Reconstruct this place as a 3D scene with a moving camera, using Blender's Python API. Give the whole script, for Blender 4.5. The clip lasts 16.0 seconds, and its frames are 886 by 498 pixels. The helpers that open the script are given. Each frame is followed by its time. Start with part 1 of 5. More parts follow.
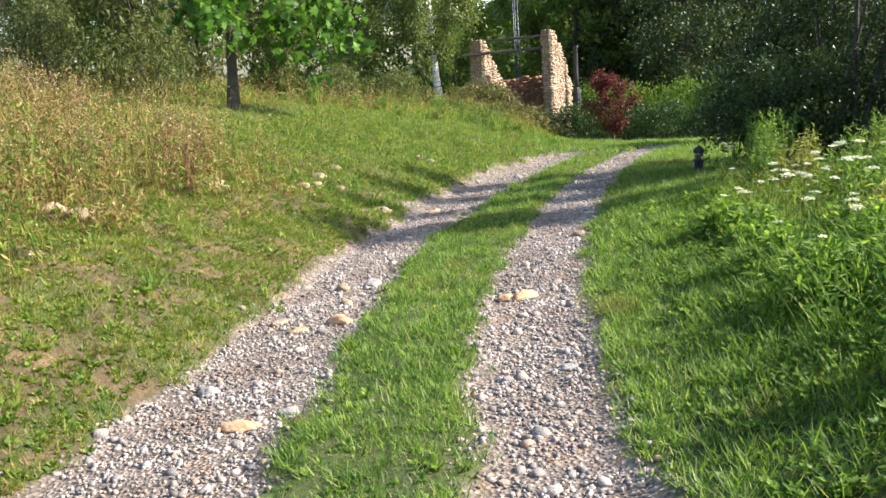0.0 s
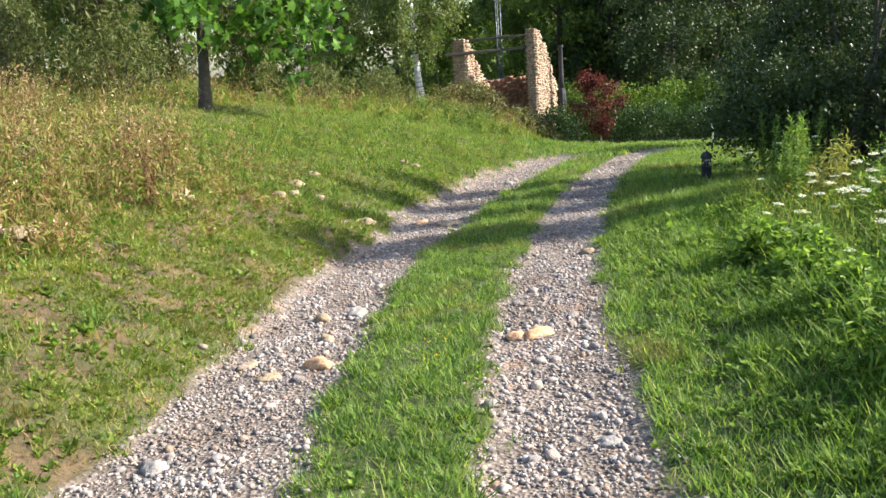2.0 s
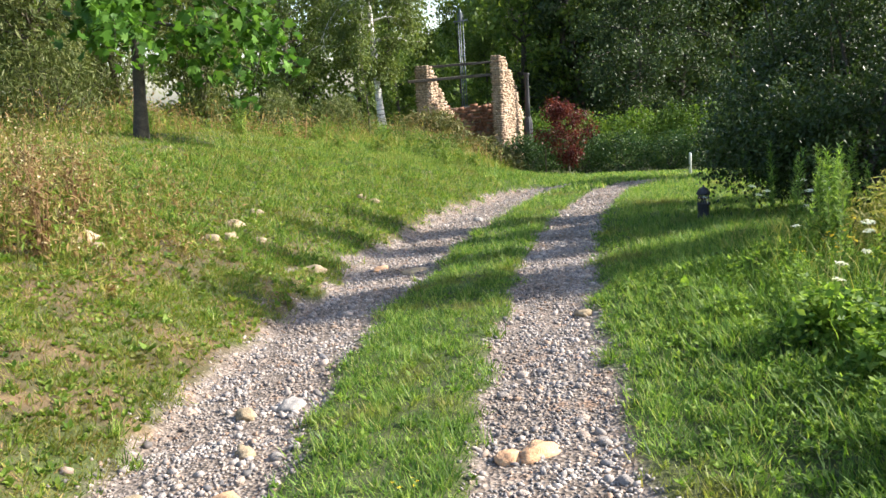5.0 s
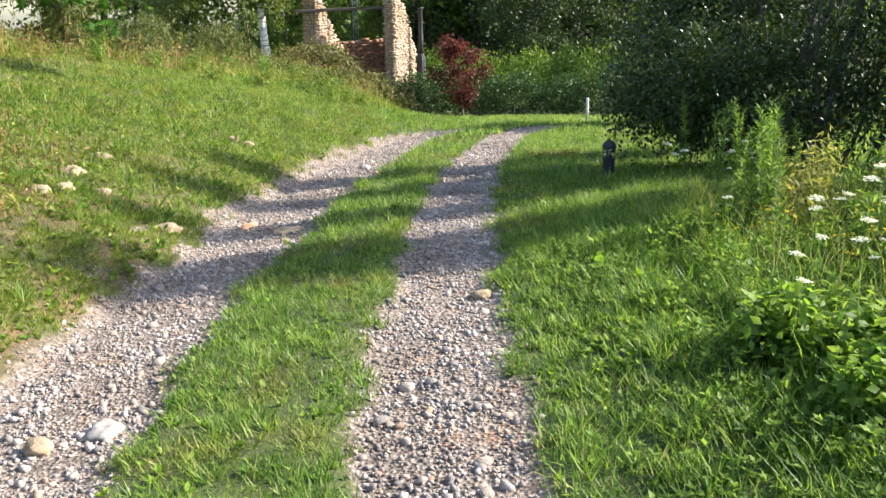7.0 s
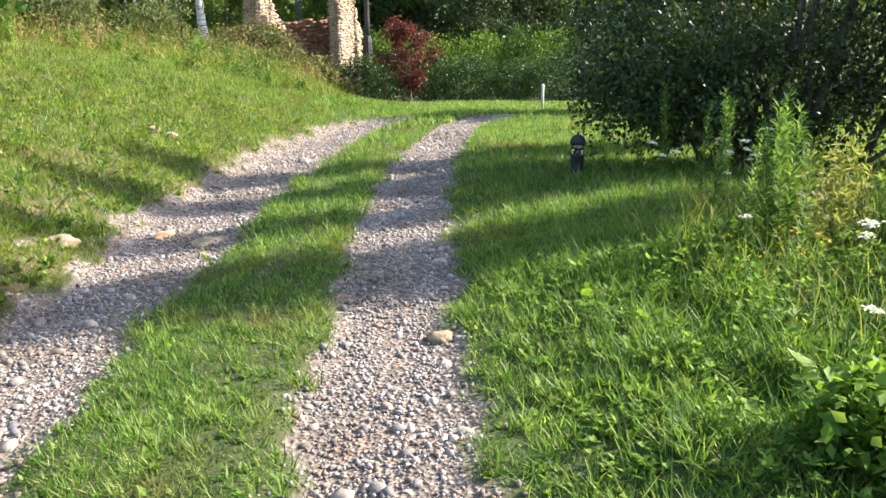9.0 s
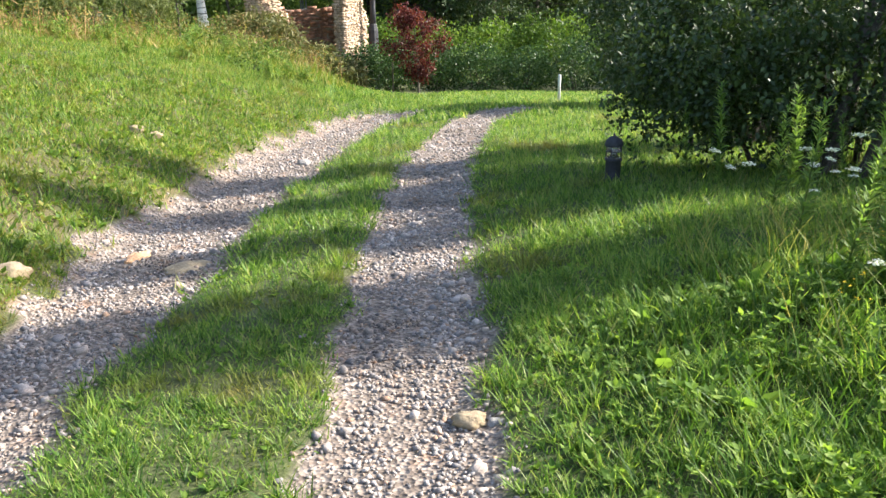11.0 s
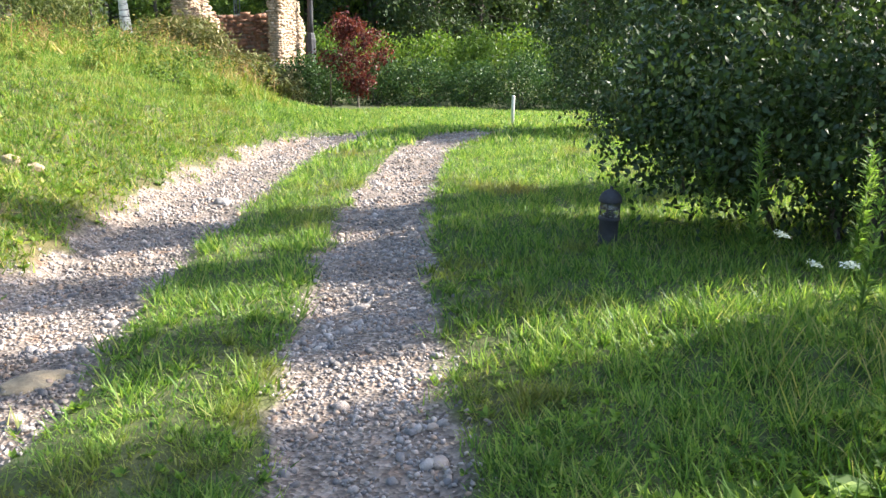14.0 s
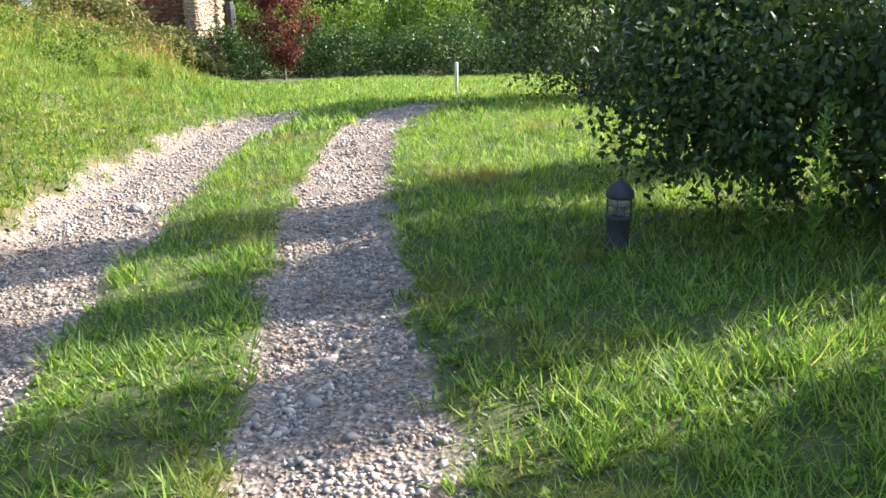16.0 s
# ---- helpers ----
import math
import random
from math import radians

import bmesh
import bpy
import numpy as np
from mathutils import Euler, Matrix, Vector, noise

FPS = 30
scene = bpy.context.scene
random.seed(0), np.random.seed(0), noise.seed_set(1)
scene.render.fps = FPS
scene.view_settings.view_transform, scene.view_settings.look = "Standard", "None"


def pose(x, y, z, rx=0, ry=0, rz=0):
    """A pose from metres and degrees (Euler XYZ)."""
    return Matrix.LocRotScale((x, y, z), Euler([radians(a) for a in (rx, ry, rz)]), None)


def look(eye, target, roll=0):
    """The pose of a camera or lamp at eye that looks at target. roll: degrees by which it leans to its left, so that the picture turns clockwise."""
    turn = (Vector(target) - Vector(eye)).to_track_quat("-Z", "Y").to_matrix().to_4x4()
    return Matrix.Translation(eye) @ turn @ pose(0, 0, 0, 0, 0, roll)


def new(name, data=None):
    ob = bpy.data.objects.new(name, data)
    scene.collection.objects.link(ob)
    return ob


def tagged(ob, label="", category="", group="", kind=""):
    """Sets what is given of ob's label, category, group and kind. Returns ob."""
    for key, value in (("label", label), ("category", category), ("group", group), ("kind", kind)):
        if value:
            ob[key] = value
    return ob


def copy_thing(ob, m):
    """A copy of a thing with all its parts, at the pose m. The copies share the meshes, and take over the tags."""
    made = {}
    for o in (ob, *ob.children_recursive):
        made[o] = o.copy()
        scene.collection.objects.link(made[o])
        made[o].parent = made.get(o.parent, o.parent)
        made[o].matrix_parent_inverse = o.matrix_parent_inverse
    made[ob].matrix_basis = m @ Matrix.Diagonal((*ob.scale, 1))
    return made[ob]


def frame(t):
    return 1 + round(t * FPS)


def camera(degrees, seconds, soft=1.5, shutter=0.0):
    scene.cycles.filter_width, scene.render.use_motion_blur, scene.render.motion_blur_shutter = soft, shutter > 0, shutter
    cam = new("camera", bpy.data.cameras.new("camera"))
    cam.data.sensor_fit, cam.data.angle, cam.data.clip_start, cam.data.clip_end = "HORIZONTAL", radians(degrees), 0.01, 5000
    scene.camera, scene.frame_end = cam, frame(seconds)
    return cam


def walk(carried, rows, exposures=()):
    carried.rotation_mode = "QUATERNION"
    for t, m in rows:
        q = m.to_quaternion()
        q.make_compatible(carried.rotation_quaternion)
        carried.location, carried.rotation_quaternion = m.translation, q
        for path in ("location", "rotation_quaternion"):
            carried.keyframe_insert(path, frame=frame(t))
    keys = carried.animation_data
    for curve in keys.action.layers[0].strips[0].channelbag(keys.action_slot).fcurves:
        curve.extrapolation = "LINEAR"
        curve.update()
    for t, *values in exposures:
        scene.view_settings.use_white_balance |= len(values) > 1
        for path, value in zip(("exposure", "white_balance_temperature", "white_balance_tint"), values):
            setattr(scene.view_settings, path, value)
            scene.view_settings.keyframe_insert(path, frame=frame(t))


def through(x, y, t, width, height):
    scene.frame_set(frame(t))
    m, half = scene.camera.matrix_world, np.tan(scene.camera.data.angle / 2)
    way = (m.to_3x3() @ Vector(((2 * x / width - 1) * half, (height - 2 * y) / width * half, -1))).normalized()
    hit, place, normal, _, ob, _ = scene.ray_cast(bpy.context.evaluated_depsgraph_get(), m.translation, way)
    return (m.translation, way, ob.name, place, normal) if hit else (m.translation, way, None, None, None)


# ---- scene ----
cam = camera(54.0, 16.0)
PATH = [
    (0, (0.001, 0.027, 1.484), (0.028, 1.98, 1.055), -4.0),
    (0.5, (0.017, 0.317, 1.475), (-0.107, 2.271, 1.068), -3.2),
    (1, (-0.01, 0.591, 1.454), (-0.155, 2.531, 0.991), -3.9),
    (1.5, (-0.083, 0.958, 1.466), (-0.039, 2.907, 1.018), -4.2),
    (2, (-0.098, 1.121, 1.45), (-0.024, 3.072, 1.019), -3.8),
    (2.5, (-0.054, 1.434, 1.44), (-0.119, 3.404, 1.095), -3.2),
    (3, (-0.08, 1.68, 1.463), (-0.143, 3.653, 1.145), -3.6),
    (3.5, (-0.202, 1.935, 1.49), (-0.139, 3.91, 1.18), -3.2),
    (4, (-0.185, 2.144, 1.437), (-0.018, 4.106, 1.092), -3.2),
    (4.2, (-0.133, 2.268, 1.416), (0.029, 4.232, 1.075), -3.5),
    (6.3, (0.087, 3.635, 1.331), (0.293, 5.573, 0.883), -2.5),
    (6.5, (0.139, 3.743, 1.358), (0.377, 5.676, 0.904), -2.4),
    (7, (0.23, 4.012, 1.332), (0.631, 5.9, 0.809), -1.0),
    (7.5, (0.258, 4.346, 1.327), (0.683, 6.225, 0.789), -1.0),
    (8, (0.3, 4.599, 1.316), (0.747, 6.473, 0.782), -0.9),
    (8.5, (0.402, 4.96, 1.291), (0.872, 6.837, 0.786), 0.4),
    (9, (0.485, 5.227, 1.263), (1.0, 7.077, 0.703), -0.2),
    (9.2, (0.498, 5.361, 1.251), (1.043, 7.201, 0.685), 0.5),
    (11.3, (0.719, 6.594, 1.211), (1.214, 8.44, 0.62), -0.5),
    (11.5, (0.712, 6.735, 1.24), (1.226, 8.572, 0.64), -0.7),
    (12, (0.771, 6.948, 1.228), (1.358, 8.754, 0.599), -0.9),
    (12.5, (0.901, 7.306, 1.194), (1.528, 9.104, 0.58), -0.2),
    (13, (0.975, 7.531, 1.221), (1.62, 9.319, 0.597), -1.5),
    (13.5, (1.039, 7.923, 1.207), (1.735, 9.72, 0.669), 0.8),
    (14, (1.067, 8.18, 1.2), (1.708, 9.989, 0.637), 1.5),
    (14.5, (1.116, 8.59, 1.205), (1.691, 10.43, 0.673), 1.1),
    (15, (1.133, 8.88, 1.176), (1.72, 10.713, 0.633), -0.1),
    (15.5, (1.172, 9.239, 1.192), (1.892, 11.003, 0.583), 0.2),
    (16, (1.268, 9.488, 1.138), (2.041, 11.219, 0.501), -0.3),
]
walk(cam, [(t, look(eye, target, roll)) for t, eye, target, roll in PATH],
     [(0.0, 1.53), (3.5, 1.47), (6.5, 1.66), (9.0, 1.82), (12.0, 1.94), (14.5, 2.16), (16.0, 2.1)])

# ---- light ----
SUN_AZ, SUN_EL = radians(93), radians(34)      # azimuth from +y towards +x
sun_dir = Vector((math.sin(SUN_AZ) * math.cos(SUN_EL), math.cos(SUN_AZ) * math.cos(SUN_EL), math.sin(SUN_EL)))
world = bpy.data.worlds.new("sky")
scene.world = world
world.use_nodes = True
wn = world.node_tree
sky = wn.nodes.new("ShaderNodeTexSky")
sky.sky_type, sky.sun_disc = "NISHITA", False
sky.sun_elevation, sky.sun_rotation = SUN_EL, SUN_AZ
sky.air_density, sky.dust_density = 1.0, 1.5
wn.links.new(sky.outputs[0], wn.nodes["Background"].inputs[0])
wn.nodes["Background"].inputs[1].default_value = 0.13
sun = new("sun", bpy.data.lights.new("sun", "SUN"))
sun.data.energy, sun.data.angle, sun.data.color = 4.4, radians(0.55), (1.0, 0.94, 0.85)
sun.matrix_world = look(sun_dir * 60, (0, 0, 0))

# ---- helpers for building ----
RNG = np.random.default_rng(7)


def mesh_np(name, verts, faces, material, smooth=False, attrs=None):
    """A mesh from arrays of vertices and of faces with a fixed corner count."""
    me = bpy.data.meshes.new(name)
    verts, faces = np.asarray(verts, np.float32), np.asarray(faces, np.int32)
    n, k = faces.shape
    me.vertices.add(len(verts))
    me.vertices.foreach_set("co", verts.ravel())
    me.loops.add(n * k)
    me.loops.foreach_set("vertex_index", faces.ravel())
    me.polygons.add(n)
    me.polygons.foreach_set("loop_start", np.arange(0, n * k, k, dtype=np.int32))
    for key, values in (attrs or {}).items():
        a = me.attributes.new(key, "FLOAT", "POINT")
        a.data.foreach_set("value", np.asarray(values, np.float32))
    me.update(calc_edges=True)
    if smooth:
        me.polygons.foreach_set("use_smooth", np.ones(n, bool))
    me.materials.append(material)
    return me


def bm_mesh(name, bm, material, smooth=False):
    me = bpy.data.meshes.new(name)
    bm.to_mesh(me)
    bm.free()
    for p in me.polygons:
        p.use_smooth = smooth
    me.materials.append(material)
    return me


def part(name, me, parent, label="", kind=""):
    """Links a mesh as one part of a thing."""
    ob = new(name, me)
    ob.parent = parent
    return tagged(ob, label, kind=kind)


def turns(yaw, pitch, roll):
    """Rotation matrices Rz(yaw) Rx(pitch) Ry(roll) for arrays of angles."""
    cy, sy, cp, sp, cr, sr = np.cos(yaw), np.sin(yaw), np.cos(pitch), np.sin(pitch), np.cos(roll), np.sin(roll)
    o, e = np.zeros_like(yaw), np.ones_like(yaw)
    rz = np.stack([cy, -sy, o, sy, cy, o, o, o, e], -1).reshape(-1, 3, 3)
    rx = np.stack([e, o, o, o, cp, -sp, o, sp, cp], -1).reshape(-1, 3, 3)
    ry = np.stack([cr, o, sr, o, e, o, -sr, o, cr], -1).reshape(-1, 3, 3)
    return rz @ rx @ ry


def scatter(shape, pos, rot, size):
    """Copies of a small shape (verts, triangles) at many places, joined."""
    v, f = shape
    size = np.asarray(size, float)
    size = size[:, None, None] if size.ndim == 1 else size[:, None, :]
    out = np.einsum("nij,nkj->nki", rot, v[None] * size) + pos[:, None]
    faces = f[None] + (np.arange(len(pos)) * len(v))[:, None, None]
    return out.reshape(-1, 3), faces.reshape(-1, f.shape[1])


def joined(*pieces):
    """Several (verts, faces) pairs as one."""
    vs, fs, n = [], [], 0
    for v, f in pieces:
        vs.append(v), fs.append(f + n)
        n += len(v)
    return np.concatenate(vs), np.concatenate(fs)


def tube(points, radii, sides=7):
    """A tapered tube of triangles along a polyline."""
    p, r = np.asarray(points, float), np.asarray(radii, float)
    d = np.gradient(p, axis=0)
    d /= np.linalg.norm(d, axis=1)[:, None] + 1e-9
    ref = np.array([0.31, 0.95, 0.05]) if abs(d[0][2]) > 0.5 else np.array([0.0, 0.0, 1.0])
    a = np.cross(d, ref)
    a /= np.linalg.norm(a, axis=1)[:, None] + 1e-9
    b = np.cross(d, a)
    t = np.linspace(0, 2 * np.pi, sides, endpoint=False)
    v = p[:, None] + r[:, None, None] * (np.cos(t)[None, :, None] * a[:, None] + np.sin(t)[None, :, None] * b[:, None])
    f = []
    for i in range(len(p) - 1):
        for j in range(sides):
            k = (j + 1) % sides
            q = (i * sides + j, i * sides + k, (i + 1) * sides + k, (i + 1) * sides + j)
            f += [(q[0], q[1], q[2]), (q[0], q[2], q[3])]
    v = v.reshape(-1, 3)
    top = len(v)
    v = np.concatenate([v, p[-1:] + d[-1:] * r[-1]])
    f += [((len(p) - 1) * sides + j, (len(p) - 1) * sides + (j + 1) % sides, top) for j in range(sides)]
    return v, np.array(f)


# ---- materials ----
def material(name):
    m = bpy.data.materials.new(name)
    m.use_nodes = True
    return m, m.node_tree.nodes, m.node_tree.links, m.node_tree.nodes["Principled BSDF"]


def ramp(nodes, links, source, stops):
    r = nodes.new("ShaderNodeValToRGB")
    while len(r.color_ramp.elements) < len(stops):
        r.color_ramp.elements.new(0.5)
    for e, (at, col) in zip(r.color_ramp.elements, stops):
        e.position, e.color = at, (*col, 1)
    links.new(source, r.inputs[0])
    return r.outputs[0]


def noise_tex(nodes, links, scale, detail=4.0, rough=0.6, coords=None):
    n = nodes.new("ShaderNodeTexNoise")
    n.inputs["Scale"].default_value, n.inputs["Detail"].default_value, n.inputs["Roughness"].default_value = scale, detail, rough
    if coords is None:
        coords = nodes.new("ShaderNodeTexCoord").outputs["Object"]
    links.new(coords, n.inputs["Vector"])
    return n.outputs["Fac"]


def mix(nodes, links, fac, a, b, mode="MIX"):
    m = nodes.new("ShaderNodeMix")
    m.data_type, m.blend_type = "RGBA", mode
    for sock, v in ((m.inputs["Factor"], fac), (m.inputs["A"], a), (m.inputs["B"], b)):
        if isinstance(v, (int, float)):
            sock.default_value = v
        elif isinstance(v, tuple):
            sock.default_value = (*v, 1)
        else:
            links.new(v, sock)
    return m.outputs["Result"]


def bump(nodes, links, bsdf, height, strength, distance):
    b = nodes.new("ShaderNodeBump")
    b.inputs["Strength"].default_value, b.inputs["Distance"].default_value = strength, distance
    links.new(height, b.inputs["Height"])
    links.new(b.outputs[0], bsdf.inputs["Normal"])


def leaf_mat(name, stops, through=0.35, rough=0.5, patch=0.5, dry=(0.24, 0.17, 0.06), dry_at=0.62, gloss=0.22):
    """Leaves or blades: colour by leaf and by patch, light shining through."""
    m, nodes, links, bsdf = material(name)
    geo = nodes.new("ShaderNodeNewGeometry")
    col = ramp(nodes, links, geo.outputs["Random Per Island"], stops)
    big = noise_tex(nodes, links, patch, 3.0, 0.6, geo.outputs["Position"])
    mask = ramp(nodes, links, big, [(dry_at, (0, 0, 0)), (min(dry_at + 0.16, 1), (1, 1, 1))])
    col = mix(nodes, links, mask, col, mix(nodes, links, 0.65, col, dry))
    fine = noise_tex(nodes, links, 3.0, 2.0, 0.5, geo.outputs["Position"])
    shade = ramp(nodes, links, fine, [(0.3, (0.72, 0.76, 0.7)), (0.7, (1.15, 1.12, 1.0))])
    col = mix(nodes, links, 1.0, col, shade, "MULTIPLY")
    links.new(col, bsdf.inputs["Base Color"])
    bsdf.inputs["Roughness"].default_value = rough
    bsdf.inputs["Specular IOR Level"].default_value = gloss
    tr = nodes.new("ShaderNodeBsdfTranslucent")
    links.new(mix(nodes, links, 1.0, col, (1.3, 1.3, 0.75), "MULTIPLY"), tr.inputs["Color"])
    ms = nodes.new("ShaderNodeMixShader")
    ms.inputs[0].default_value = through
    links.new(bsdf.outputs[0], ms.inputs[1]), links.new(tr.outputs[0], ms.inputs[2])
    links.new(ms.outputs[0], nodes["Material Output"].inputs["Surface"])
    return m


def plain_mat(name, stops, scale=6.0, rough=0.8, bumps=0.4, metal=0.0, distance=0.01, per_island=False, patch=0.0):
    """A surface with two scales of variation and fine relief."""
    m, nodes, links, bsdf = material(name)
    co = nodes.new("ShaderNodeTexCoord").outputs["Object"]
    n1 = noise_tex(nodes, links, scale, 6.0, 0.65, co)
    col = ramp(nodes, links, n1, stops)
    n2 = noise_tex(nodes, links, scale * 7, 5.0, 0.7, co)
    col = mix(nodes, links, 1.0, col, ramp(nodes, links, n2, [(0.25, (0.7, 0.7, 0.7)), (0.75, (1.2, 1.2, 1.2))]), "MULTIPLY")
    if patch:
        pos = nodes.new("ShaderNodeNewGeometry").outputs["Position"]
        col = mix(nodes, links, 1.0, col, ramp(nodes, links, noise_tex(nodes, links, patch, 4.0, 0.6, pos), [(0.32, (0.62, 0.55, 0.48)), (0.5, (0.95, 0.93, 0.9)), (0.68, (1.2, 1.18, 1.15))]), "MULTIPLY")
    if per_island:
        geo = nodes.new("ShaderNodeNewGeometry")
        col = mix(nodes, links, 1.0, col, ramp(nodes, links, geo.outputs["Random Per Island"], per_island), "MULTIPLY")
    links.new(col, bsdf.inputs["Base Color"])
    bsdf.inputs["Roughness"].default_value, bsdf.inputs["Metallic"].default_value = rough, metal
    bump(nodes, links, bsdf, n2, bumps, distance)
    return m


G = [(0.0, (0.035, 0.095, 0.02)), (0.45, (0.125, 0.23, 0.042)), (0.85, (0.265, 0.37, 0.08)), (1.0, (0.36, 0.34, 0.16))]
M_LAWN = leaf_mat("lawn_blades", G, 0.5, 0.45, 0.9, dry_at=0.57)
M_BANK = leaf_mat("bank_blades", [(0.0, (0.09, 0.16, 0.02)), (0.45, (0.16, 0.23, 0.03)), (0.7, (0.25, 0.27, 0.06)), (1.0, (0.38, 0.29, 0.14))], 0.4, 0.55, 0.7, dry=(0.26, 0.16, 0.07), dry_at=0.53)
M_TALL = leaf_mat("tall_grass", [(0.0, (0.04, 0.10, 0.016)), (0.55, (0.105, 0.205, 0.028)), (1.0, (0.24, 0.33, 0.07))], 0.45, 0.6, 0.9, dry_at=0.66)
M_HERB = leaf_mat("herb_leaves", [(0.0, (0.06, 0.13, 0.022)), (0.5, (0.15, 0.255, 0.04)), (1.0, (0.28, 0.38, 0.08))], 0.5, 0.55, 1.0, dry_at=0.7)
M_DRY = leaf_mat("dry_herbs", [(0.0, (0.13, 0.14, 0.035)), (0.4, (0.22, 0.19, 0.07)), (0.7, (0.27, 0.16, 0.075)), (1.0, (0.33, 0.21, 0.11))], 0.3, 0.7, 0.8, dry=(0.20, 0.10, 0.05), dry_at=0.48)
M_STRAW = leaf_mat("straw_stalks", [(0.0, (0.14, 0.19, 0.04)), (0.5, (0.26, 0.28, 0.08)), (1.0, (0.42, 0.36, 0.16))], 0.45, 0.6, 0.9, dry_at=0.6)
M_RUSSET = leaf_mat("russet_stems", [(0.0, (0.10, 0.06, 0.03)), (0.5, (0.20, 0.11, 0.06)), (1.0, (0.30, 0.20, 0.11))], 0.3, 0.7, 0.8, dry_at=0.9)
M_SEED = leaf_mat("seed_heads", [(0.0, (0.24, 0.16, 0.08)), (0.5, (0.36, 0.28, 0.16)), (1.0, (0.55, 0.48, 0.33))], 0.3, 0.8, 0.8, dry_at=0.7)
M_BUSH = leaf_mat("evergreen_leaves", [(0.0, (0.02, 0.04, 0.013)), (0.7, (0.037, 0.066, 0.019)), (1.0, (0.075, 0.11, 0.033))], 0.25, 0.42, 0.6, dry_at=0.9, gloss=0.3)
M_TULIP = leaf_mat("broad_leaves", [(0.0, (0.035, 0.09, 0.014)), (0.6, (0.075, 0.175, 0.025)), (1.0, (0.15, 0.28, 0.06))], 0.42, 0.42, 0.6, dry_at=0.9)
M_WILLOW = leaf_mat("willow_leaves", [(0.0, (0.065, 0.09, 0.026)), (0.6, (0.115, 0.145, 0.048)), (1.0, (0.20, 0.21, 0.10))], 0.36, 0.5, 0.3, dry_at=0.7)
M_BIRCH = leaf_mat("birch_leaves", [(0.0, (0.07, 0.105, 0.025)), (0.6, (0.12, 0.16, 0.045)), (1.0, (0.19, 0.23, 0.08))], 0.35, 0.5, 0.3, dry_at=0.85)
M_WOOD_DARK = leaf_mat("forest_leaves", [(0.0, (0.055, 0.10, 0.022)), (0.6, (0.105, 0.17, 0.036)), (1.0, (0.19, 0.25, 0.06))], 0.45, 0.5, 0.12, dry=(0.10, 0.13, 0.03), dry_at=0.5)
M_CONIFER = leaf_mat("conifer_needles", [(0.0, (0.022, 0.045, 0.018)), (1.0, (0.06, 0.09, 0.03))], 0.24, 0.5, 0.3, dry_at=0.9)
M_HEDGE = leaf_mat("hedge_leaves", [(0.0, (0.022, 0.055, 0.018)), (0.7, (0.045, 0.095, 0.03)), (1.0, (0.12, 0.17, 0.065))], 0.28, 0.4, 0.5, dry_at=0.9)
M_BRAMBLE = leaf_mat("bramble_leaves", [(0.0, (0.05, 0.10, 0.016)), (0.6, (0.10, 0.18, 0.025)), (1.0, (0.19, 0.26, 0.05))], 0.4, 0.45, 0.4, dry_at=0.6)
M_WEED = leaf_mat("weed_leaves", [(0.0, (0.04, 0.075, 0.016)), (0.6, (0.085, 0.14, 0.028)), (1.0, (0.16, 0.21, 0.05))], 0.35, 0.6, 0.6, dry_at=0.55)
M_FLEA = leaf_mat("fleabane_leaves", [(0.0, (0.08, 0.15, 0.035)), (0.6, (0.14, 0.24, 0.055)), (1.0, (0.24, 0.34, 0.10))], 0.5, 0.6, 0.6, dry_at=0.65)
M_BANKLEAF = leaf_mat("bank_leaves", [(0.0, (0.07, 0.14, 0.025)), (0.5, (0.16, 0.25, 0.04)), (0.8, (0.26, 0.32, 0.07)), (1.0, (0.29, 0.25, 0.09))], 0.45, 0.55, 0.9, dry=(0.22, 0.13, 0.06), dry_at=0.58)
M_BROOM = leaf_mat("broom_stems", [(0.0, (0.07, 0.085, 0.03)), (0.6, (0.13, 0.14, 0.05)), (1.0, (0.24, 0.20, 0.10))], 0.25, 0.6, 0.5, dry_at=0.5)
M_RED = leaf_mat("red_leaves", [(0.0, (0.045, 0.01, 0.012)), (0.6, (0.10, 0.022, 0.024)), (1.0, (0.20, 0.06, 0.05))], 0.35, 0.45, 0.9, dry=(0.12, 0.04, 0.03), dry_at=0.7)
M_WHITE = leaf_mat("white_petals", [(0.0, (0.6, 0.6, 0.52)), (1.0, (0.8, 0.8, 0.74))], 0.3, 0.6, 0.5, dry_at=0.95)
M_YELLOW = leaf_mat("yellow_petals", [(0.0, (0.6, 0.42, 0.02)), (1.0, (0.75, 0.58, 0.04))], 0.3, 0.6, 0.5, dry_at=0.95)
M_BARK = plain_mat("bark", [(0.3, (0.035, 0.028, 0.022)), (0.7, (0.10, 0.085, 0.065))], 9, 0.95, 0.8, distance=0.02)
M_TWIG = plain_mat("twig_bark", [(0.3, (0.06, 0.05, 0.035)), (0.7, (0.16, 0.14, 0.10))], 9, 0.95, 0.5)
M_PEBBLE = plain_mat("pebble", [(0.3, (0.252, 0.232, 0.222)), (0.7, (0.38, 0.352, 0.338))], 14, 0.85, 0.5, distance=0.004, patch=1.7,
                     per_island=[(0.0, (0.42, 0.44, 0.48)), (0.25, (0.75, 0.73, 0.72)), (0.55, (1.0, 0.96, 0.92)), (0.82, (1.35, 1.28, 1.2)), (0.93, (1.1, 0.88, 0.7)), (1.0, (1.0, 0.7, 0.5))])


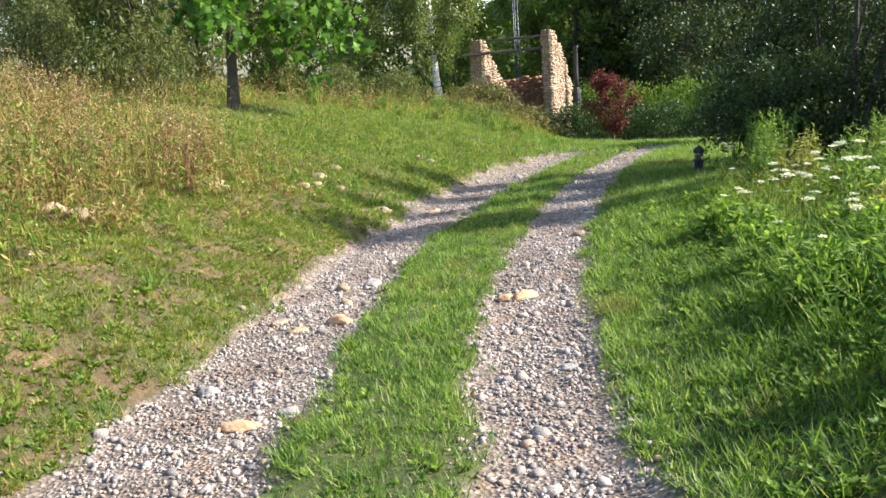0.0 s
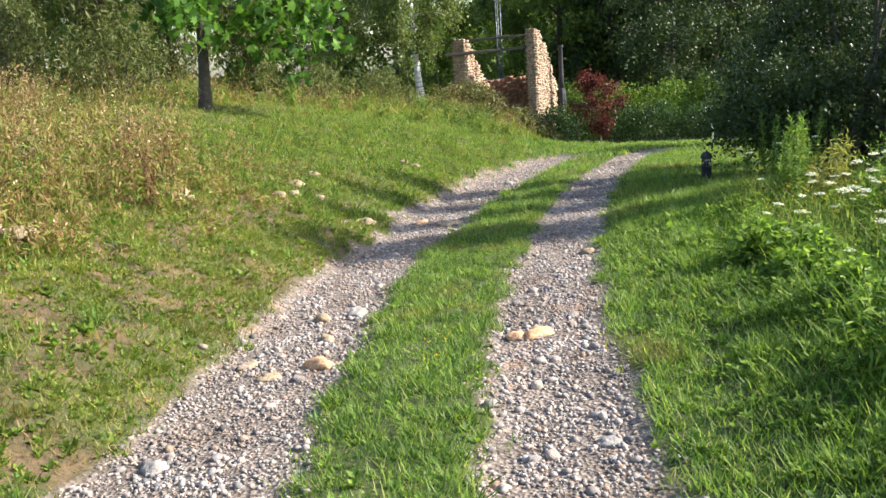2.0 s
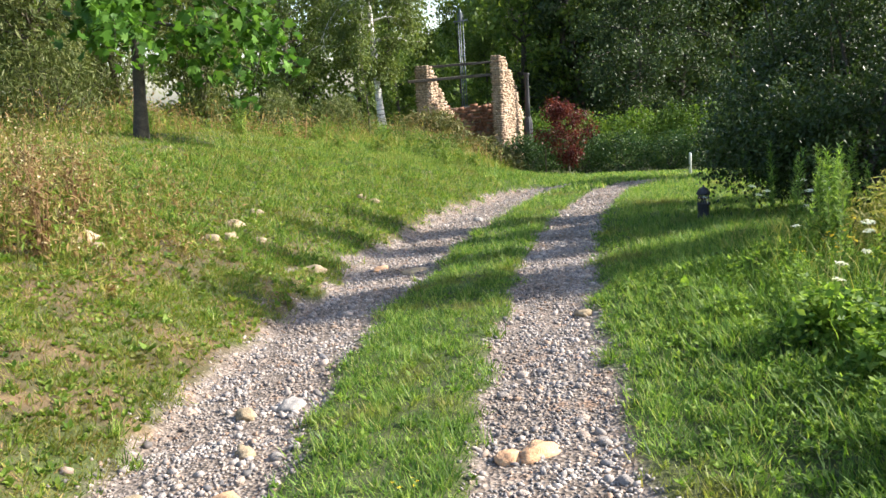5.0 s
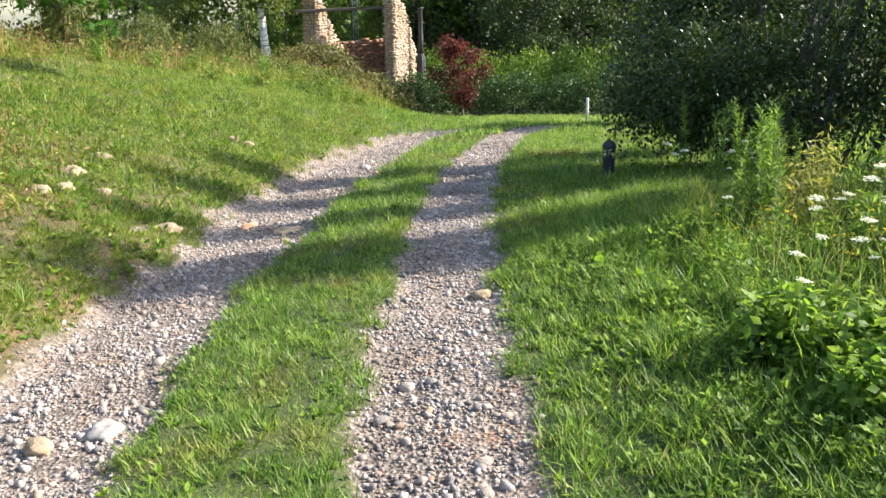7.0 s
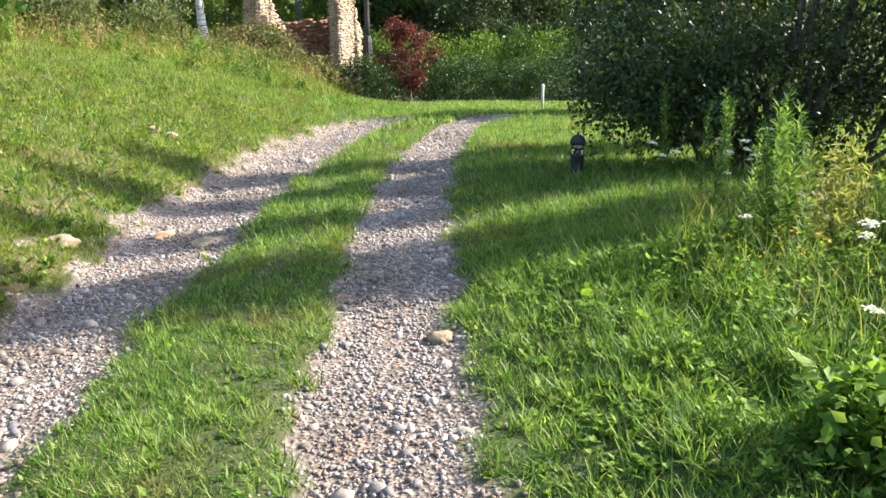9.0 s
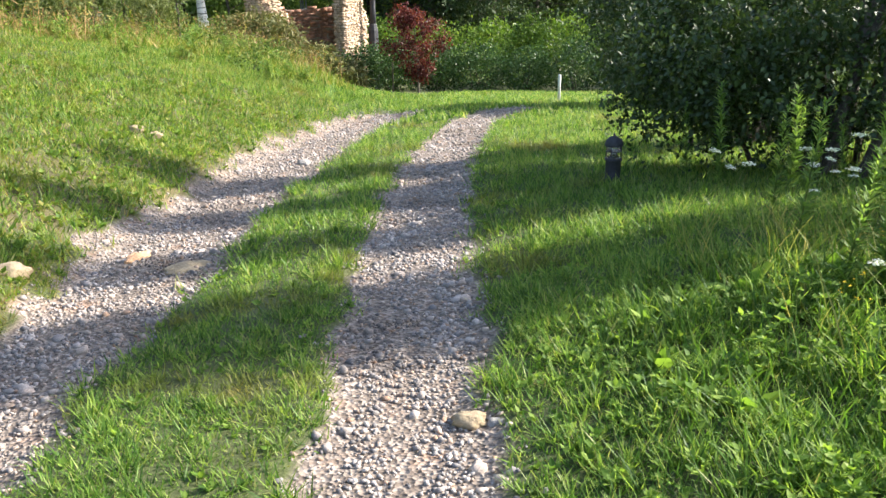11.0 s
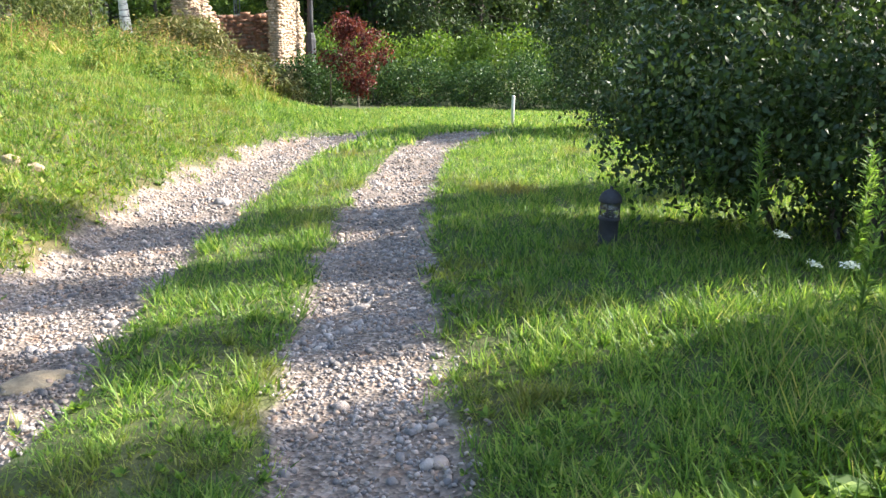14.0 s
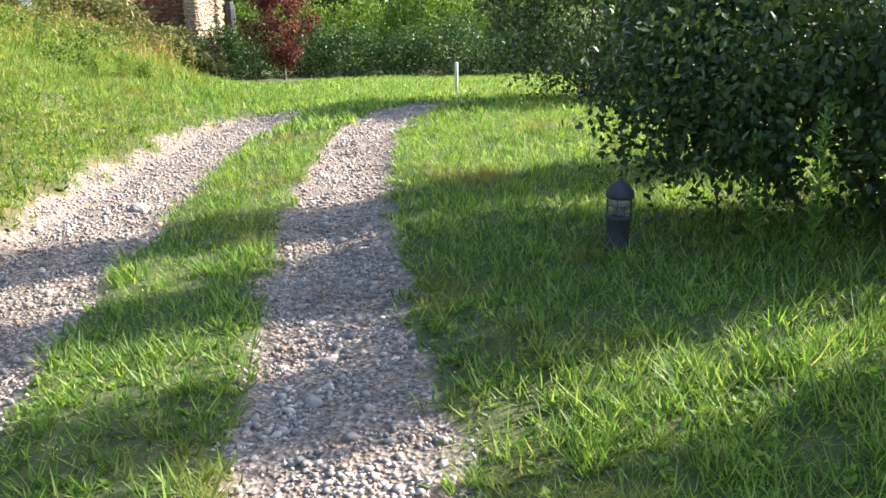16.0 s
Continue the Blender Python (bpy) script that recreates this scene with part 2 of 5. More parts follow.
def birch_bark():
    m, nodes, links, bsdf = material("birch_bark")
    co = nodes.new("ShaderNodeTexCoord").outputs["Object"]
    mp = nodes.new("ShaderNodeMapping")
    mp.inputs["Scale"].default_value = (3, 3, 14)
    links.new(co, mp.inputs["Vector"])
    n = noise_tex(nodes, links, 1.3, 4, 0.6, mp.outputs[0])
    links.new(ramp(nodes, links, n, [(0.40, (0.06, 0.055, 0.05)), (0.47, (0.55, 0.52, 0.48)), (1.0, (0.78, 0.76, 0.72))]), bsdf.inputs["Base Color"])
    bsdf.inputs["Roughness"].default_value = 0.7
    bump(nodes, links, bsdf, n, 0.4, 0.01)
    return m


M_BIRCHBARK = birch_bark()


def ground_mat():
    """Soil and thatch, with a gravel bed where the mask says track."""
    m, nodes, links, bsdf = material("ground")
    pos = nodes.new("ShaderNodeNewGeometry").outputs["Position"]
    at = nodes.new("ShaderNodeAttribute")
    at.attribute_name = "track"
    big, mid, fine = (noise_tex(nodes, links, s, 5, 0.65, pos) for s in (0.45, 3.0, 28.0))
    soil = ramp(nodes, links, mid, [(0.3, (0.045, 0.045, 0.014)), (0.5, (0.095, 0.066, 0.03)), (0.7, (0.19, 0.12, 0.06))])
    far = ramp(nodes, links, big, [(0.3, (0.07, 0.105, 0.018)), (0.7, (0.13, 0.12, 0.035))])
    bare = nodes.new("ShaderNodeAttribute")
    bare.attribute_name = "bare"
    thatch = mix(nodes, links, 0.4, ramp(nodes, links, mid, [(0.3, (0.025, 0.04, 0.01)), (0.7, (0.065, 0.075, 0.02))]), far)
    grassy = mix(nodes, links, bare.outputs["Fac"], thatch, soil)
    v = nodes.new("ShaderNodeTexVoronoi")
    v.inputs["Scale"].default_value = 42
    links.new(pos, v.inputs["Vector"])
    grit = ramp(nodes, links, v.outputs["Color"], [(0.1, (0.11, 0.085, 0.068)), (0.5, (0.21, 0.17, 0.14)), (0.9, (0.34, 0.29, 0.25))])
    earth = ramp(nodes, links, mid, [(0.35, (0.7, 0.66, 0.62)), (0.55, (1.0, 0.97, 0.94)), (0.7, (1.12, 0.86, 0.68))])
    grit = mix(nodes, links, 1.0, grit, earth, "MULTIPLY")
    on_track = ramp(nodes, links, at.outputs["Fac"], [(0.35, (0, 0, 0)), (0.75, (1, 1, 1))])
    col = mix(nodes, links, on_track, grassy, grit)
    col = mix(nodes, links, 1.0, col, ramp(nodes, links, fine, [(0.3, (0.65, 0.65, 0.65)), (0.7, (1.15, 1.15, 1.15))]), "MULTIPLY")
    links.new(col, bsdf.inputs["Base Color"])
    bsdf.inputs["Roughness"].default_value = 0.95
    h = mix(nodes, links, at.outputs["Fac"], fine, v.outputs["Distance"])
    bump(nodes, links, bsdf, h, 0.7, 0.025)
    return m


M_GROUND = ground_mat()
M_STONE = plain_mat("field_stone", [(0.25, (0.22, 0.165, 0.10)), (0.6, (0.36, 0.275, 0.17)), (0.8, (0.46, 0.375, 0.26))], 7, 0.9, 0.7, distance=0.01)
M_STONE_ORANGE = plain_mat("ochre_stone", [(0.25, (0.45, 0.22, 0.11)), (0.6, (0.58, 0.36, 0.20)), (0.8, (0.60, 0.48, 0.34))], 9, 0.9, 0.7, distance=0.01)
M_STONE_GREY = plain_mat("grey_stone", [(0.25, (0.19, 0.175, 0.16)), (0.6, (0.31, 0.285, 0.26)), (0.8, (0.40, 0.365, 0.33))], 8, 0.9, 0.6, distance=0.01)
M_MASON = plain_mat("masonry", [(0.25, (0.30, 0.22, 0.15)), (0.6, (0.45, 0.35, 0.26)), (0.85, (0.55, 0.46, 0.37))], 2, 0.95, 0.7, distance=0.02,
                    per_island=[(0.0, (0.75, 0.68, 0.62)), (0.4, (0.95, 0.92, 0.88)), (0.8, (1.1, 1.05, 1.0)), (1.0, (1.02, 0.85, 0.75))])
M_BRICKISH = plain_mat("red_masonry", [(0.25, (0.20, 0.10, 0.07)), (0.6, (0.32, 0.18, 0.12)), (0.85, (0.40, 0.30, 0.22))], 3, 0.95, 0.7, distance=0.02,
                       per_island=[(0.0, (0.6, 0.6, 0.6)), (1.0, (1.2, 1.1, 1.0))])
M_MORTAR = plain_mat("mortar", [(0.3, (0.24, 0.19, 0.14)), (0.7, (0.36, 0.30, 0.23))], 5, 0.95, 0.6)
M_BEAM = plain_mat("old_timber", [(0.3, (0.035, 0.028, 0.022)), (0.7, (0.09, 0.075, 0.06))], 8, 0.9, 0.5)
M_IRON = plain_mat("dark_iron", [(0.3, (0.02, 0.02, 0.024)), (0.7, (0.045, 0.045, 0.05))], 20, 0.75, 0.2, 0.0)
M_STEEL = plain_mat("grey_steel", [(0.3, (0.09, 0.10, 0.11)), (0.7, (0.17, 0.18, 0.20))], 12, 0.5, 0.1, 0.6)
M_WHITEPAINT = plain_mat("weathered_white_paint", [(0.3, (0.55, 0.55, 0.53)), (0.7, (0.78, 0.78, 0.75))], 10, 0.6, 0.2)

# ---- the lie of the land ----
LINE = [(-0.6, -60), (-0.6, -8), (-0.55, 0), (-0.5, 2), (-0.37, 3.5), (-0.2, 5.3), (0.1, 7.5), (0.5, 10), (1.25, 13), (2.3, 16.3), (3.4, 19), (4.7, 21.5), (6.2, 23.2), (8.6, 24.8), (13, 26.6), (30, 31), (60, 36)]


def road_line():
    p = np.array(LINE, float)
    s = np.r_[0, np.cumsum(np.linalg.norm(np.diff(p, axis=0), axis=1))]
    t = np.arange(s[0], s[-1], 0.4)
    q = np.stack([np.interp(t, s, p[:, 0]), np.interp(t, s, p[:, 1])], 1)
    for _ in range(12):
        q[1:-1] = (q[:-2] + 2 * q[1:-1] + q[2:]) / 4
    return q


ROAD = road_line()
ROAD_DIR = np.gradient(ROAD, axis=0)
ROAD_DIR /= np.linalg.norm(ROAD_DIR, axis=1)[:, None]


def lateral(x, y):
    """Signed distance from the road's middle, positive to the right."""
    x, y = np.ravel(x).astype(float), np.ravel(y).astype(float)
    out = np.empty(len(x))
    for i in range(0, len(x), 20000):
        d = np.stack([x[i:i + 20000, None] - ROAD[None, :, 0], y[i:i + 20000, None] - ROAD[None, :, 1]], -1)
        k = np.argmin((d ** 2).sum(-1), 1)
        d, t = d[np.arange(len(k)), k], ROAD_DIR[k]
        side = d[:, 0] * t[:, 1] - d[:, 1] * t[:, 0]
        along = (d * t).sum(1)
        out[i:i + 20000] = np.where(np.abs(along) < 0.6, side, np.sign(side) * np.hypot(side, along))
    return out


def waves(x, y, scale, seed):
    """Smooth bumps between about -1 and 1."""
    r = np.random.default_rng(seed)
    z = np.zeros(len(x))
    for _ in range(7):
        a, k, ph = r.uniform(0, 2 * np.pi), r.uniform(0.6, 1.9) / scale, r.uniform(0, 6.3)
        z += np.sin(k * (x * math.cos(a) + y * math.sin(a)) * 2 * np.pi + ph)
    return z / 4


def step(a, b, v):
    t = np.clip((v - a) / (b - a), 0, 1)
    return t * t * (3 - 2 * t)


def track_mask(x, y, u):
    """1 on the two gravel wheel tracks, 0 on grass."""
    wob = 0.085 * waves(x, y, 0.9, 3) + 0.05 * waves(x, y, 0.33, 4) + 0.03 * waves(x, y, 0.12, 14)
    outer = -1.48 - 0.15 * step(6.5, 3.5, y) - 0.17 * step(12, 14.5, y)
    inner = -0.48 - 0.1 * step(6, 8.5, y) * step(12.5, 10.5, y)
    ragged = 1.9 * wob + 0.16 * step(0.1, 0.7, waves(x, y, 0.7, 15)) * step(9, 12, y)
    left = step(outer - 0.16, outer + 0.16, u + wob - ragged + 0.06) * step(inner + 0.11, inner - 0.11, u + wob * 0.9)
    wide = step(7, 11, y)
    right = step(0.33 + 0.1 * wide, 0.53 + 0.1 * wide, u + wob) * step(1.34 + 0.17 * wide, 1.1 + 0.17 * wide, u + wob)
    spill = step(-2.2, -1.9, u) * step(-1.2, -1.4, u) * step(0.5, 0.9, waves(x, y, 1.3, 9)) * step(10, 11, y) * step(24, 20, y)
    gone = step(24.5, 21.5, y)
    return np.clip(np.maximum(np.maximum(left, right), spill * 0.9) * gone, 0, 1)


def bareness(x, y, u):
    """1 where the bank's soil shows between thin growth."""
    return step(-1.3, -1.7, u) * step(0.45, -0.35, waves(x, y, 1.1, 21) + 0.5 * waves(x, y, 0.4, 24)) * (0.55 + 0.45 * step(15, 11, y)) * step(23, 18, y + 0.4 * x)


def ground(x, y, u=None):
    x, y = np.ravel(x).astype(float), np.ravel(y).astype(float)
    u = lateral(x, y) if u is None else u
    yy = np.clip(y, -12, 46)
    z = -0.03 - 0.0575 * yy - 0.042 * np.clip(yy - 22, 0, 16) + 0.05 * np.clip(x, -6, 5) - 0.03 * np.clip(x - 6, 0, 20)
    # bank on the uphill side
    e = np.clip(-u - 1.45 - 0.35 * step(8, 3, y), 0, None)
    rise = 0.48 * np.clip(e, 0, 1.4) + 0.31 * np.clip(e - 1.4, 0, 4.6) + 0.12 * np.clip(e - 6, 0, 12)
    rise *= 0.82 + 0.18 * step(2, 10, y)
    rise *= 1 - 0.28 * step(22, 30, y) * step(-9, -1, x)
    rise *= 1 - step(20, 25, y) * step(0.8, 6.5, x)
    z = z + rise * step(70, 50, y)
    # wooded hill beyond the garden
    z = z + (5 + 15 * step(8, 24, x)) * step(78, 125, y) * step(-14, 4, x)
    m = track_mask(x, y, u)
    z = z - 0.045 * m * step(30, 20, y) + 0.02 * waves(x, y, 1.6, 5) + 0.05 * waves(x, y, 6.0, 6) * step(1.2, 3.0, np.abs(u))
    z = z + 0.03 * step(1.5, 3, -u) * waves(x, y, 0.7, 8) + (0.10 * step(1.35, 2.2, u) + 0.05 * step(1.4, 2.4, u) * waves(x, y, 1.3, 10)) * step(14, 9, y)
    return z


def gz(x, y):
    return float(ground([x], [y])[0])


def build_ground():
    xs = np.concatenate([-np.geomspace(400, 9, 26), np.arange(-8.6, -3.2, 0.22), np.arange(-3.2, 6.5, 0.085), np.arange(6.6, 14, 0.3), np.geomspace(14.4, 400, 24)])
    ys = np.concatenate([-np.geomspace(200, 3, 14), np.arange(-2, 2.4, 0.3), np.arange(2.5, 20, 0.085), np.arange(20.1, 30, 0.2), np.arange(30.3, 50, 0.6), np.geomspace(51, 600, 22)])
    X, Y = np.meshgrid(xs, ys)
    u = lateral(X, Y)
    Z = ground(X, Y, u)
    v = np.stack([X.ravel(), Y.ravel(), Z], 1)
    i = (np.arange(len(ys) - 1)[:, None] * len(xs) + np.arange(len(xs) - 1)[None]).ravel()
    f = np.stack([i, i + 1, i + 1 + len(xs), i + len(xs)], 1)
    ob = new("ground", mesh_np("ground", v, f, M_GROUND, True, {"track": track_mask(X.ravel(), Y.ravel(), u), "bare": bareness(X.ravel(), Y.ravel(), u)}))
    return tagged(ob, "sloping ground with two gravel wheel tracks through grass", "ground", kind="structure")


GROUND = build_ground()

# ---- leaf and blade shapes ----
BLADE = (np.array([(-0.5, 0, 0), (0.5, 0, 0), (0.36, 0.12, 0.55), (-0.36, 0.12, 0.55), (0, 0.42, 1.0)], float), np.array([(0, 1, 2), (0, 2, 3), (3, 2, 4)]))
SLIVER = (np.array([(-0.5, 0, 0), (0.5, 0, 0), (0, 0.35, 1.0)], float), np.array([(0, 1, 2)]))
LEAF = (np.array([(0, 0, 0), (0.28, 0.45, 0.06), (0, 1, 0), (-0.28, 0.45, 0.06)], float), np.array([(0, 1, 2), (0, 2, 3)]))
THIN = (np.array([(0, 0, 0), (0.11, 0.45, 0.02), (0, 1, -0.06), (-0.11, 0.45, 0.02)], float), np.array([(0, 1, 2), (0, 2, 3)]))


def lobed():
    """A five-lobed leaf."""
    out = [(0, 0, 0)]
    for k, (a, r) in enumerate([(-150, 0.30), (-95, 0.62), (-60, 0.34), (-38, 0.72), (-18, 0.40), (0, 0.78), (18, 0.40), (38, 0.72), (60, 0.34), (95, 0.62), (150, 0.30)]):
        out.append((r * math.sin(radians(a)), 0.3 + r * math.cos(radians(a)), 0.05 * (k % 2)))
    return np.array(out, float) - np.array((0, 0, 0.02)), np.array([(0, k, k + 1) for k in range(1, len(out) - 1)])


LOBED = lobed()


def blades(pts, height, width, lean=0.45, rng=RNG, shape=BLADE, yaw=None):
    """Blades of grass standing at pts."""
    n = len(pts)
    yaw = rng.uniform(0, 2 * np.pi, n) if yaw is None else yaw + rng.normal(0, 0.5, n)
    rot = turns(yaw, -np.abs(rng.normal(0.0, lean, n)) * 0.9, rng.normal(0, 0.25, n))
    size = np.stack([width * rng.uniform(0.7, 1.3, n), height, height], 1)
    return scatter(shape, pts, rot, size)


def tufts(pts, count, spread, height, width, lean=0.5, rng=RNG, shape=SLIVER):
    """Tufts of count blades that lean outwards, one tuft at each place."""
    p = np.repeat(pts, count, 0)
    d = rng.normal(0, spread, (len(p), 2))
    p[:, :2] += d
    p[:, 2] -= 0.004
    h = np.repeat(height, count) * rng.uniform(0.45, 1.0, len(p))
    return blades(p, h, width, lean, rng, shape, np.arctan2(-d[:, 0], d[:, 1]))


def leaves(pts, size, shape=LEAF, rng=RNG, droop=0.0, flat=0.9):
    n = len(pts)
    rot = turns(rng.uniform(0, 2 * np.pi, n), rng.normal(-droop, flat, n), rng.normal(0, flat, n))
    return scatter(shape, pts, rot, size * rng.uniform(0.65, 1.3, n))


def field(x0, x1, y0, y1, density, keep=None, rng=RNG):
    """Random places on the ground in a rectangle, thinned by keep(x, y, u)."""
    n = int((x1 - x0) * (y1 - y0) * density)
    x, y = rng.uniform(x0, x1, n), rng.uniform(y0, y1, n)
    u = lateral(x, y)
    if keep is not None:
        k = rng.uniform(0, 1, n) < keep(x, y, u)
        x, y, u = x[k], y[k], u[k]
    return np.stack([x, y, ground(x, y, u)], 1), u


def stuff(name, vf, mat, label, category):
    return tagged(new(name, mesh_np(name, *vf, mat)), label, category, kind="stuff")


# ---- trees ----
def polyline(a, direction, length, bend, n, rng, lift=0.0):
    d = np.array(direction, float)
    d /= np.linalg.norm(d)
    p = [np.array(a, float)]
    for _ in range(n):
        d = d + rng.normal(0, bend, 3) + np.array((0, 0, lift))
        d /= np.linalg.norm(d)
        p.append(p[-1] + d * length / n)
    return np.array(p)


def skeleton(rng, height, radius, first, spread, count, up=0.5, lean=(0, 0), profile=None, twigs=4, sag=0.0, bias=0.0, fine=True):
    """Trunk, limbs and twigs: tubes, and places where leaves sit."""
    trunk = polyline((0, 0, -0.15), (lean[0], lean[1], 1), height + 0.15, 0.035, 10, rng)
    tr = radius * (1 - 0.88 * np.linspace(0, 1, 11) ** 1.1)
    tr[0] *= 1.35
    tubes, seats = [tube(trunk, tr, 9)], []
    prof = profile or (lambda f: math.sin(math.pi * min(max(f, 0.02), 0.98)) ** 0.6)
    for i in range(count):
        f = first + (1 - first) * (i + rng.uniform(0, 1)) / count
        base = np.array([np.interp(f * 10, range(11), trunk[:, k]) for k in range(3)])
        a = i * 2.4 + rng.normal(0, 0.4)
        ln = spread * prof((f - first) / (1 - first)) * rng.uniform(0.7, 1.15) * (1 + bias * math.cos(a))
        limb = polyline(base, (math.cos(a), math.sin(a), up + rng.normal(0, 0.15)), ln, 0.12, 5, rng, -sag * (0.5 + 0.9 * max(0.0, math.cos(a))) if bias else -sag)
        r0 = max(np.interp(f, [0, 1], [radius * 0.5, radius * 0.12]), 0.008)
        tubes.append(tube(limb, np.linspace(r0, 0.006, 6), 5))
        for j in range(twigs):
            g = rng.uniform(0.3, 1.0)
            b = np.array([np.interp(g * 5, range(6), limb[:, k]) for k in range(3)])
            d = limb[-1] - limb[0] + rng.normal(0, 0.6 * ln, 3)
            tw = polyline(b, d, ln * rng.uniform(0.3, 0.55), 0.2, 3, rng, -sag)
            if fine:
                tubes.append(tube(tw, np.linspace(0.012, 0.004, 4), 3))
            seats.append(tw)
        seats.append(limb[2:])
    return joined(*tubes), seats


def seat_points(rng, seats, n, fuzz):
    """n leaf places strewn along the twigs."""
    k = rng.integers(0, len(seats), n)
    pts = np.empty((n, 3))
    for i, s in enumerate(seats):
        m = np.nonzero(k == i)[0]
        if len(m):
            t = rng.uniform(0, len(s) - 1, len(m))
            pts[m] = np.stack([np.interp(t, range(len(s)), s[:, c]) for c in range(3)], 1)
    return pts + rng.normal(0, fuzz, (n, 3))


def tree(name, label, category, seed, at, height, radius, first, spread, count, n, leaf, mat, bark=M_BARK, shape=LEAF, fuzz=0.25, group="", **kw):
    rng = np.random.default_rng(seed)
    droop = kw.pop("droop", 0.2)
    base = new(name)
    base.location = (at[0], at[1], gz(*at[:2]) if len(at) == 2 else at[2])
    wood, seats = skeleton(rng, height, radius, first, spread, count, **kw)
    part("trunk", mesh_np("trunk", *wood, bark, True), base)
    part("crown", mesh_np("crown", *leaves(seat_points(rng, seats, n, fuzz), leaf, shape, rng, droop), mat), base)
    return tagged(base, label, category, group)


def shrub(name, label, seed, at, lobes, n, leaf, mat, shape=LEAF, stems=14, group="", flat=0.9, category="shrub", shell=0.55, gaps=0.0):
    """A bush: stems fanning out from the ground, leaves thick towards the outside of several lobes."""
    rng = np.random.default_rng(seed)
    base = new(name)
    base.location = (at[0], at[1], gz(*at))
    tubes = []
    for i in range(stems):
        cx, cy, cz, rx, ry, rz = lobes[i % len(lobes)]
        tip = np.array((cx, cy, cz)) + rng.normal(0, 0.45, 3) * (rx, ry, rz)
        a = rng.normal(0, 0.18, 2)
        st = polyline((a[0] + cx * 0.3, a[1] + cy * 0.3, -0.1), tip - (a[0] + cx * 0.3, a[1] + cy * 0.3, 0) + rng.normal(0, 0.1, 3), np.linalg.norm(tip) * 0.95, 0.08, 6, rng)
        tubes.append(tube(st, np.linspace(0.012 + 0.009 * np.linalg.norm(tip), 0.004, 7), 5))
    part("stem", mesh_np("stem", *joined(*tubes), M_BARK, True), base)
    vol = np.array([l[3] * l[4] + l[4] * l[5] for l in lobes])
    pts = []
    for l, m in zip(lobes, (n * vol / vol.sum()).astype(int)):
        d = rng.normal(0, 1, (m, 3))
        d /= np.linalg.norm(d, axis=1)[:, None]
        ang = np.arctan2(d[:, 1], d[:, 0])
        lump = 1 + 0.16 * np.sin(ang * 3 + d[:, 2] * 5 + seed) + 0.11 * np.sin(ang * 7 - d[:, 2] * 9 + seed * 2) + 0.07 * np.sin(ang * 15 + d[:, 2] * 17)
        r = (shell + (1 - shell) * rng.uniform(0, 1, m) ** 0.55) * lump * (1 + 0.05 * rng.normal(0, 1, m))
        pts.append(np.array(l[:3]) + d * r[:, None] * np.array(l[3:]))
    pts = np.concatenate(pts)
    zz = ground(pts[:, 0] + at[0], pts[:, 1] + at[1]) - base.location.z
    pts = pts[pts[:, 2] > zz + 0.03]
    if gaps:
        w = sum(np.sin(pts @ k + ph) for k, ph in zip(rng.normal(0, 5.5, (6, 3)), rng.uniform(0, 6.3, 6))) / 2.4
        pts = pts[(w + rng.normal(0, 0.25, len(w)) > gaps - 1.0)]
    part("crown", mesh_np("crown", *leaves(pts, leaf, shape, rng, 0.3, flat), mat), base)
    return tagged(base, label, category, group)

# ---- trees and shrubs ----
tree("broadleaf_tree", "young broadleaf tree with dark trunk and large bright green lobed leaves", "tree", 11, (-4.2, 19.9), 8.5, 0.125, 0.25, 1.8, 40, 11500, 0.19, M_TULIP,
     shape=LOBED, fuzz=0.22, up=0.25, twigs=6, sag=0.2, bias=0.65, lean=(0.07, 0.0), profile=lambda f: 0.6 + 0.4 * math.sin(math.pi * min(f + 0.25, 1)))
tree("birch_tree", "slender birch with white bark and drooping small-leaved branches", "tree", 12, (0.9, 41.5), 13, 0.17, 0.2, 3.3, 40, 36000, 0.14, M_BIRCH, M_BIRCHBARK,
     fuzz=0.2, up=0.3, lean=(-0.06, 0), twigs=8, sag=0.24, droop=0.9)
# evergreen hedge row beside the road
shrub("evergreen_bush", "large dense evergreen bush with small glossy dark leaves", 21, (6.2, 13.0),
      [(0.2, 0.3, 0.95, 1.7, 1.3, 0.85), (0.9, -0.5, 2.6, 1.3, 0.46, 1.3), (1.1, -0.5, 4.4, 1.1, 0.44, 1.5), (0.8, 1.05, 2.6, 1.3, 0.46, 1.3), (1.0, 1.05, 4.3, 1.1, 0.44, 1.5), (1.7, -0.7, 1.3, 1.2, 0.8, 0.9),
       (-0.9, 0.6, 0.85, 0.95, 1.0, 0.8), (-0.7, 1.4, 1.0, 0.9, 0.8, 0.8), (2.4, -0.5, 2.0, 1.1, 0.6, 1.5)], 90000, 0.06, M_BUSH, stems=24, shell=0.25, gaps=0.25)
shrub("evergreen_bush", "dense evergreen bush with glossy dark leaves overhanging grass", 22, (6.9, 15.6),
      [(0.1, 0.05, 1.75, 1.5, 0.62, 0.95), (0.3, 0.05, 3.0, 1.3, 0.56, 1.2), (0.5, 0.1, 4.4, 1.1, 0.54, 1.2), (1.5, 0.1, 1.6, 1.2, 0.7, 1.0), (-0.6, 0.0, 1.7, 0.7, 0.5, 0.7)], 30000, 0.072, M_BUSH, stems=18, shell=0.25, gaps=0.2)
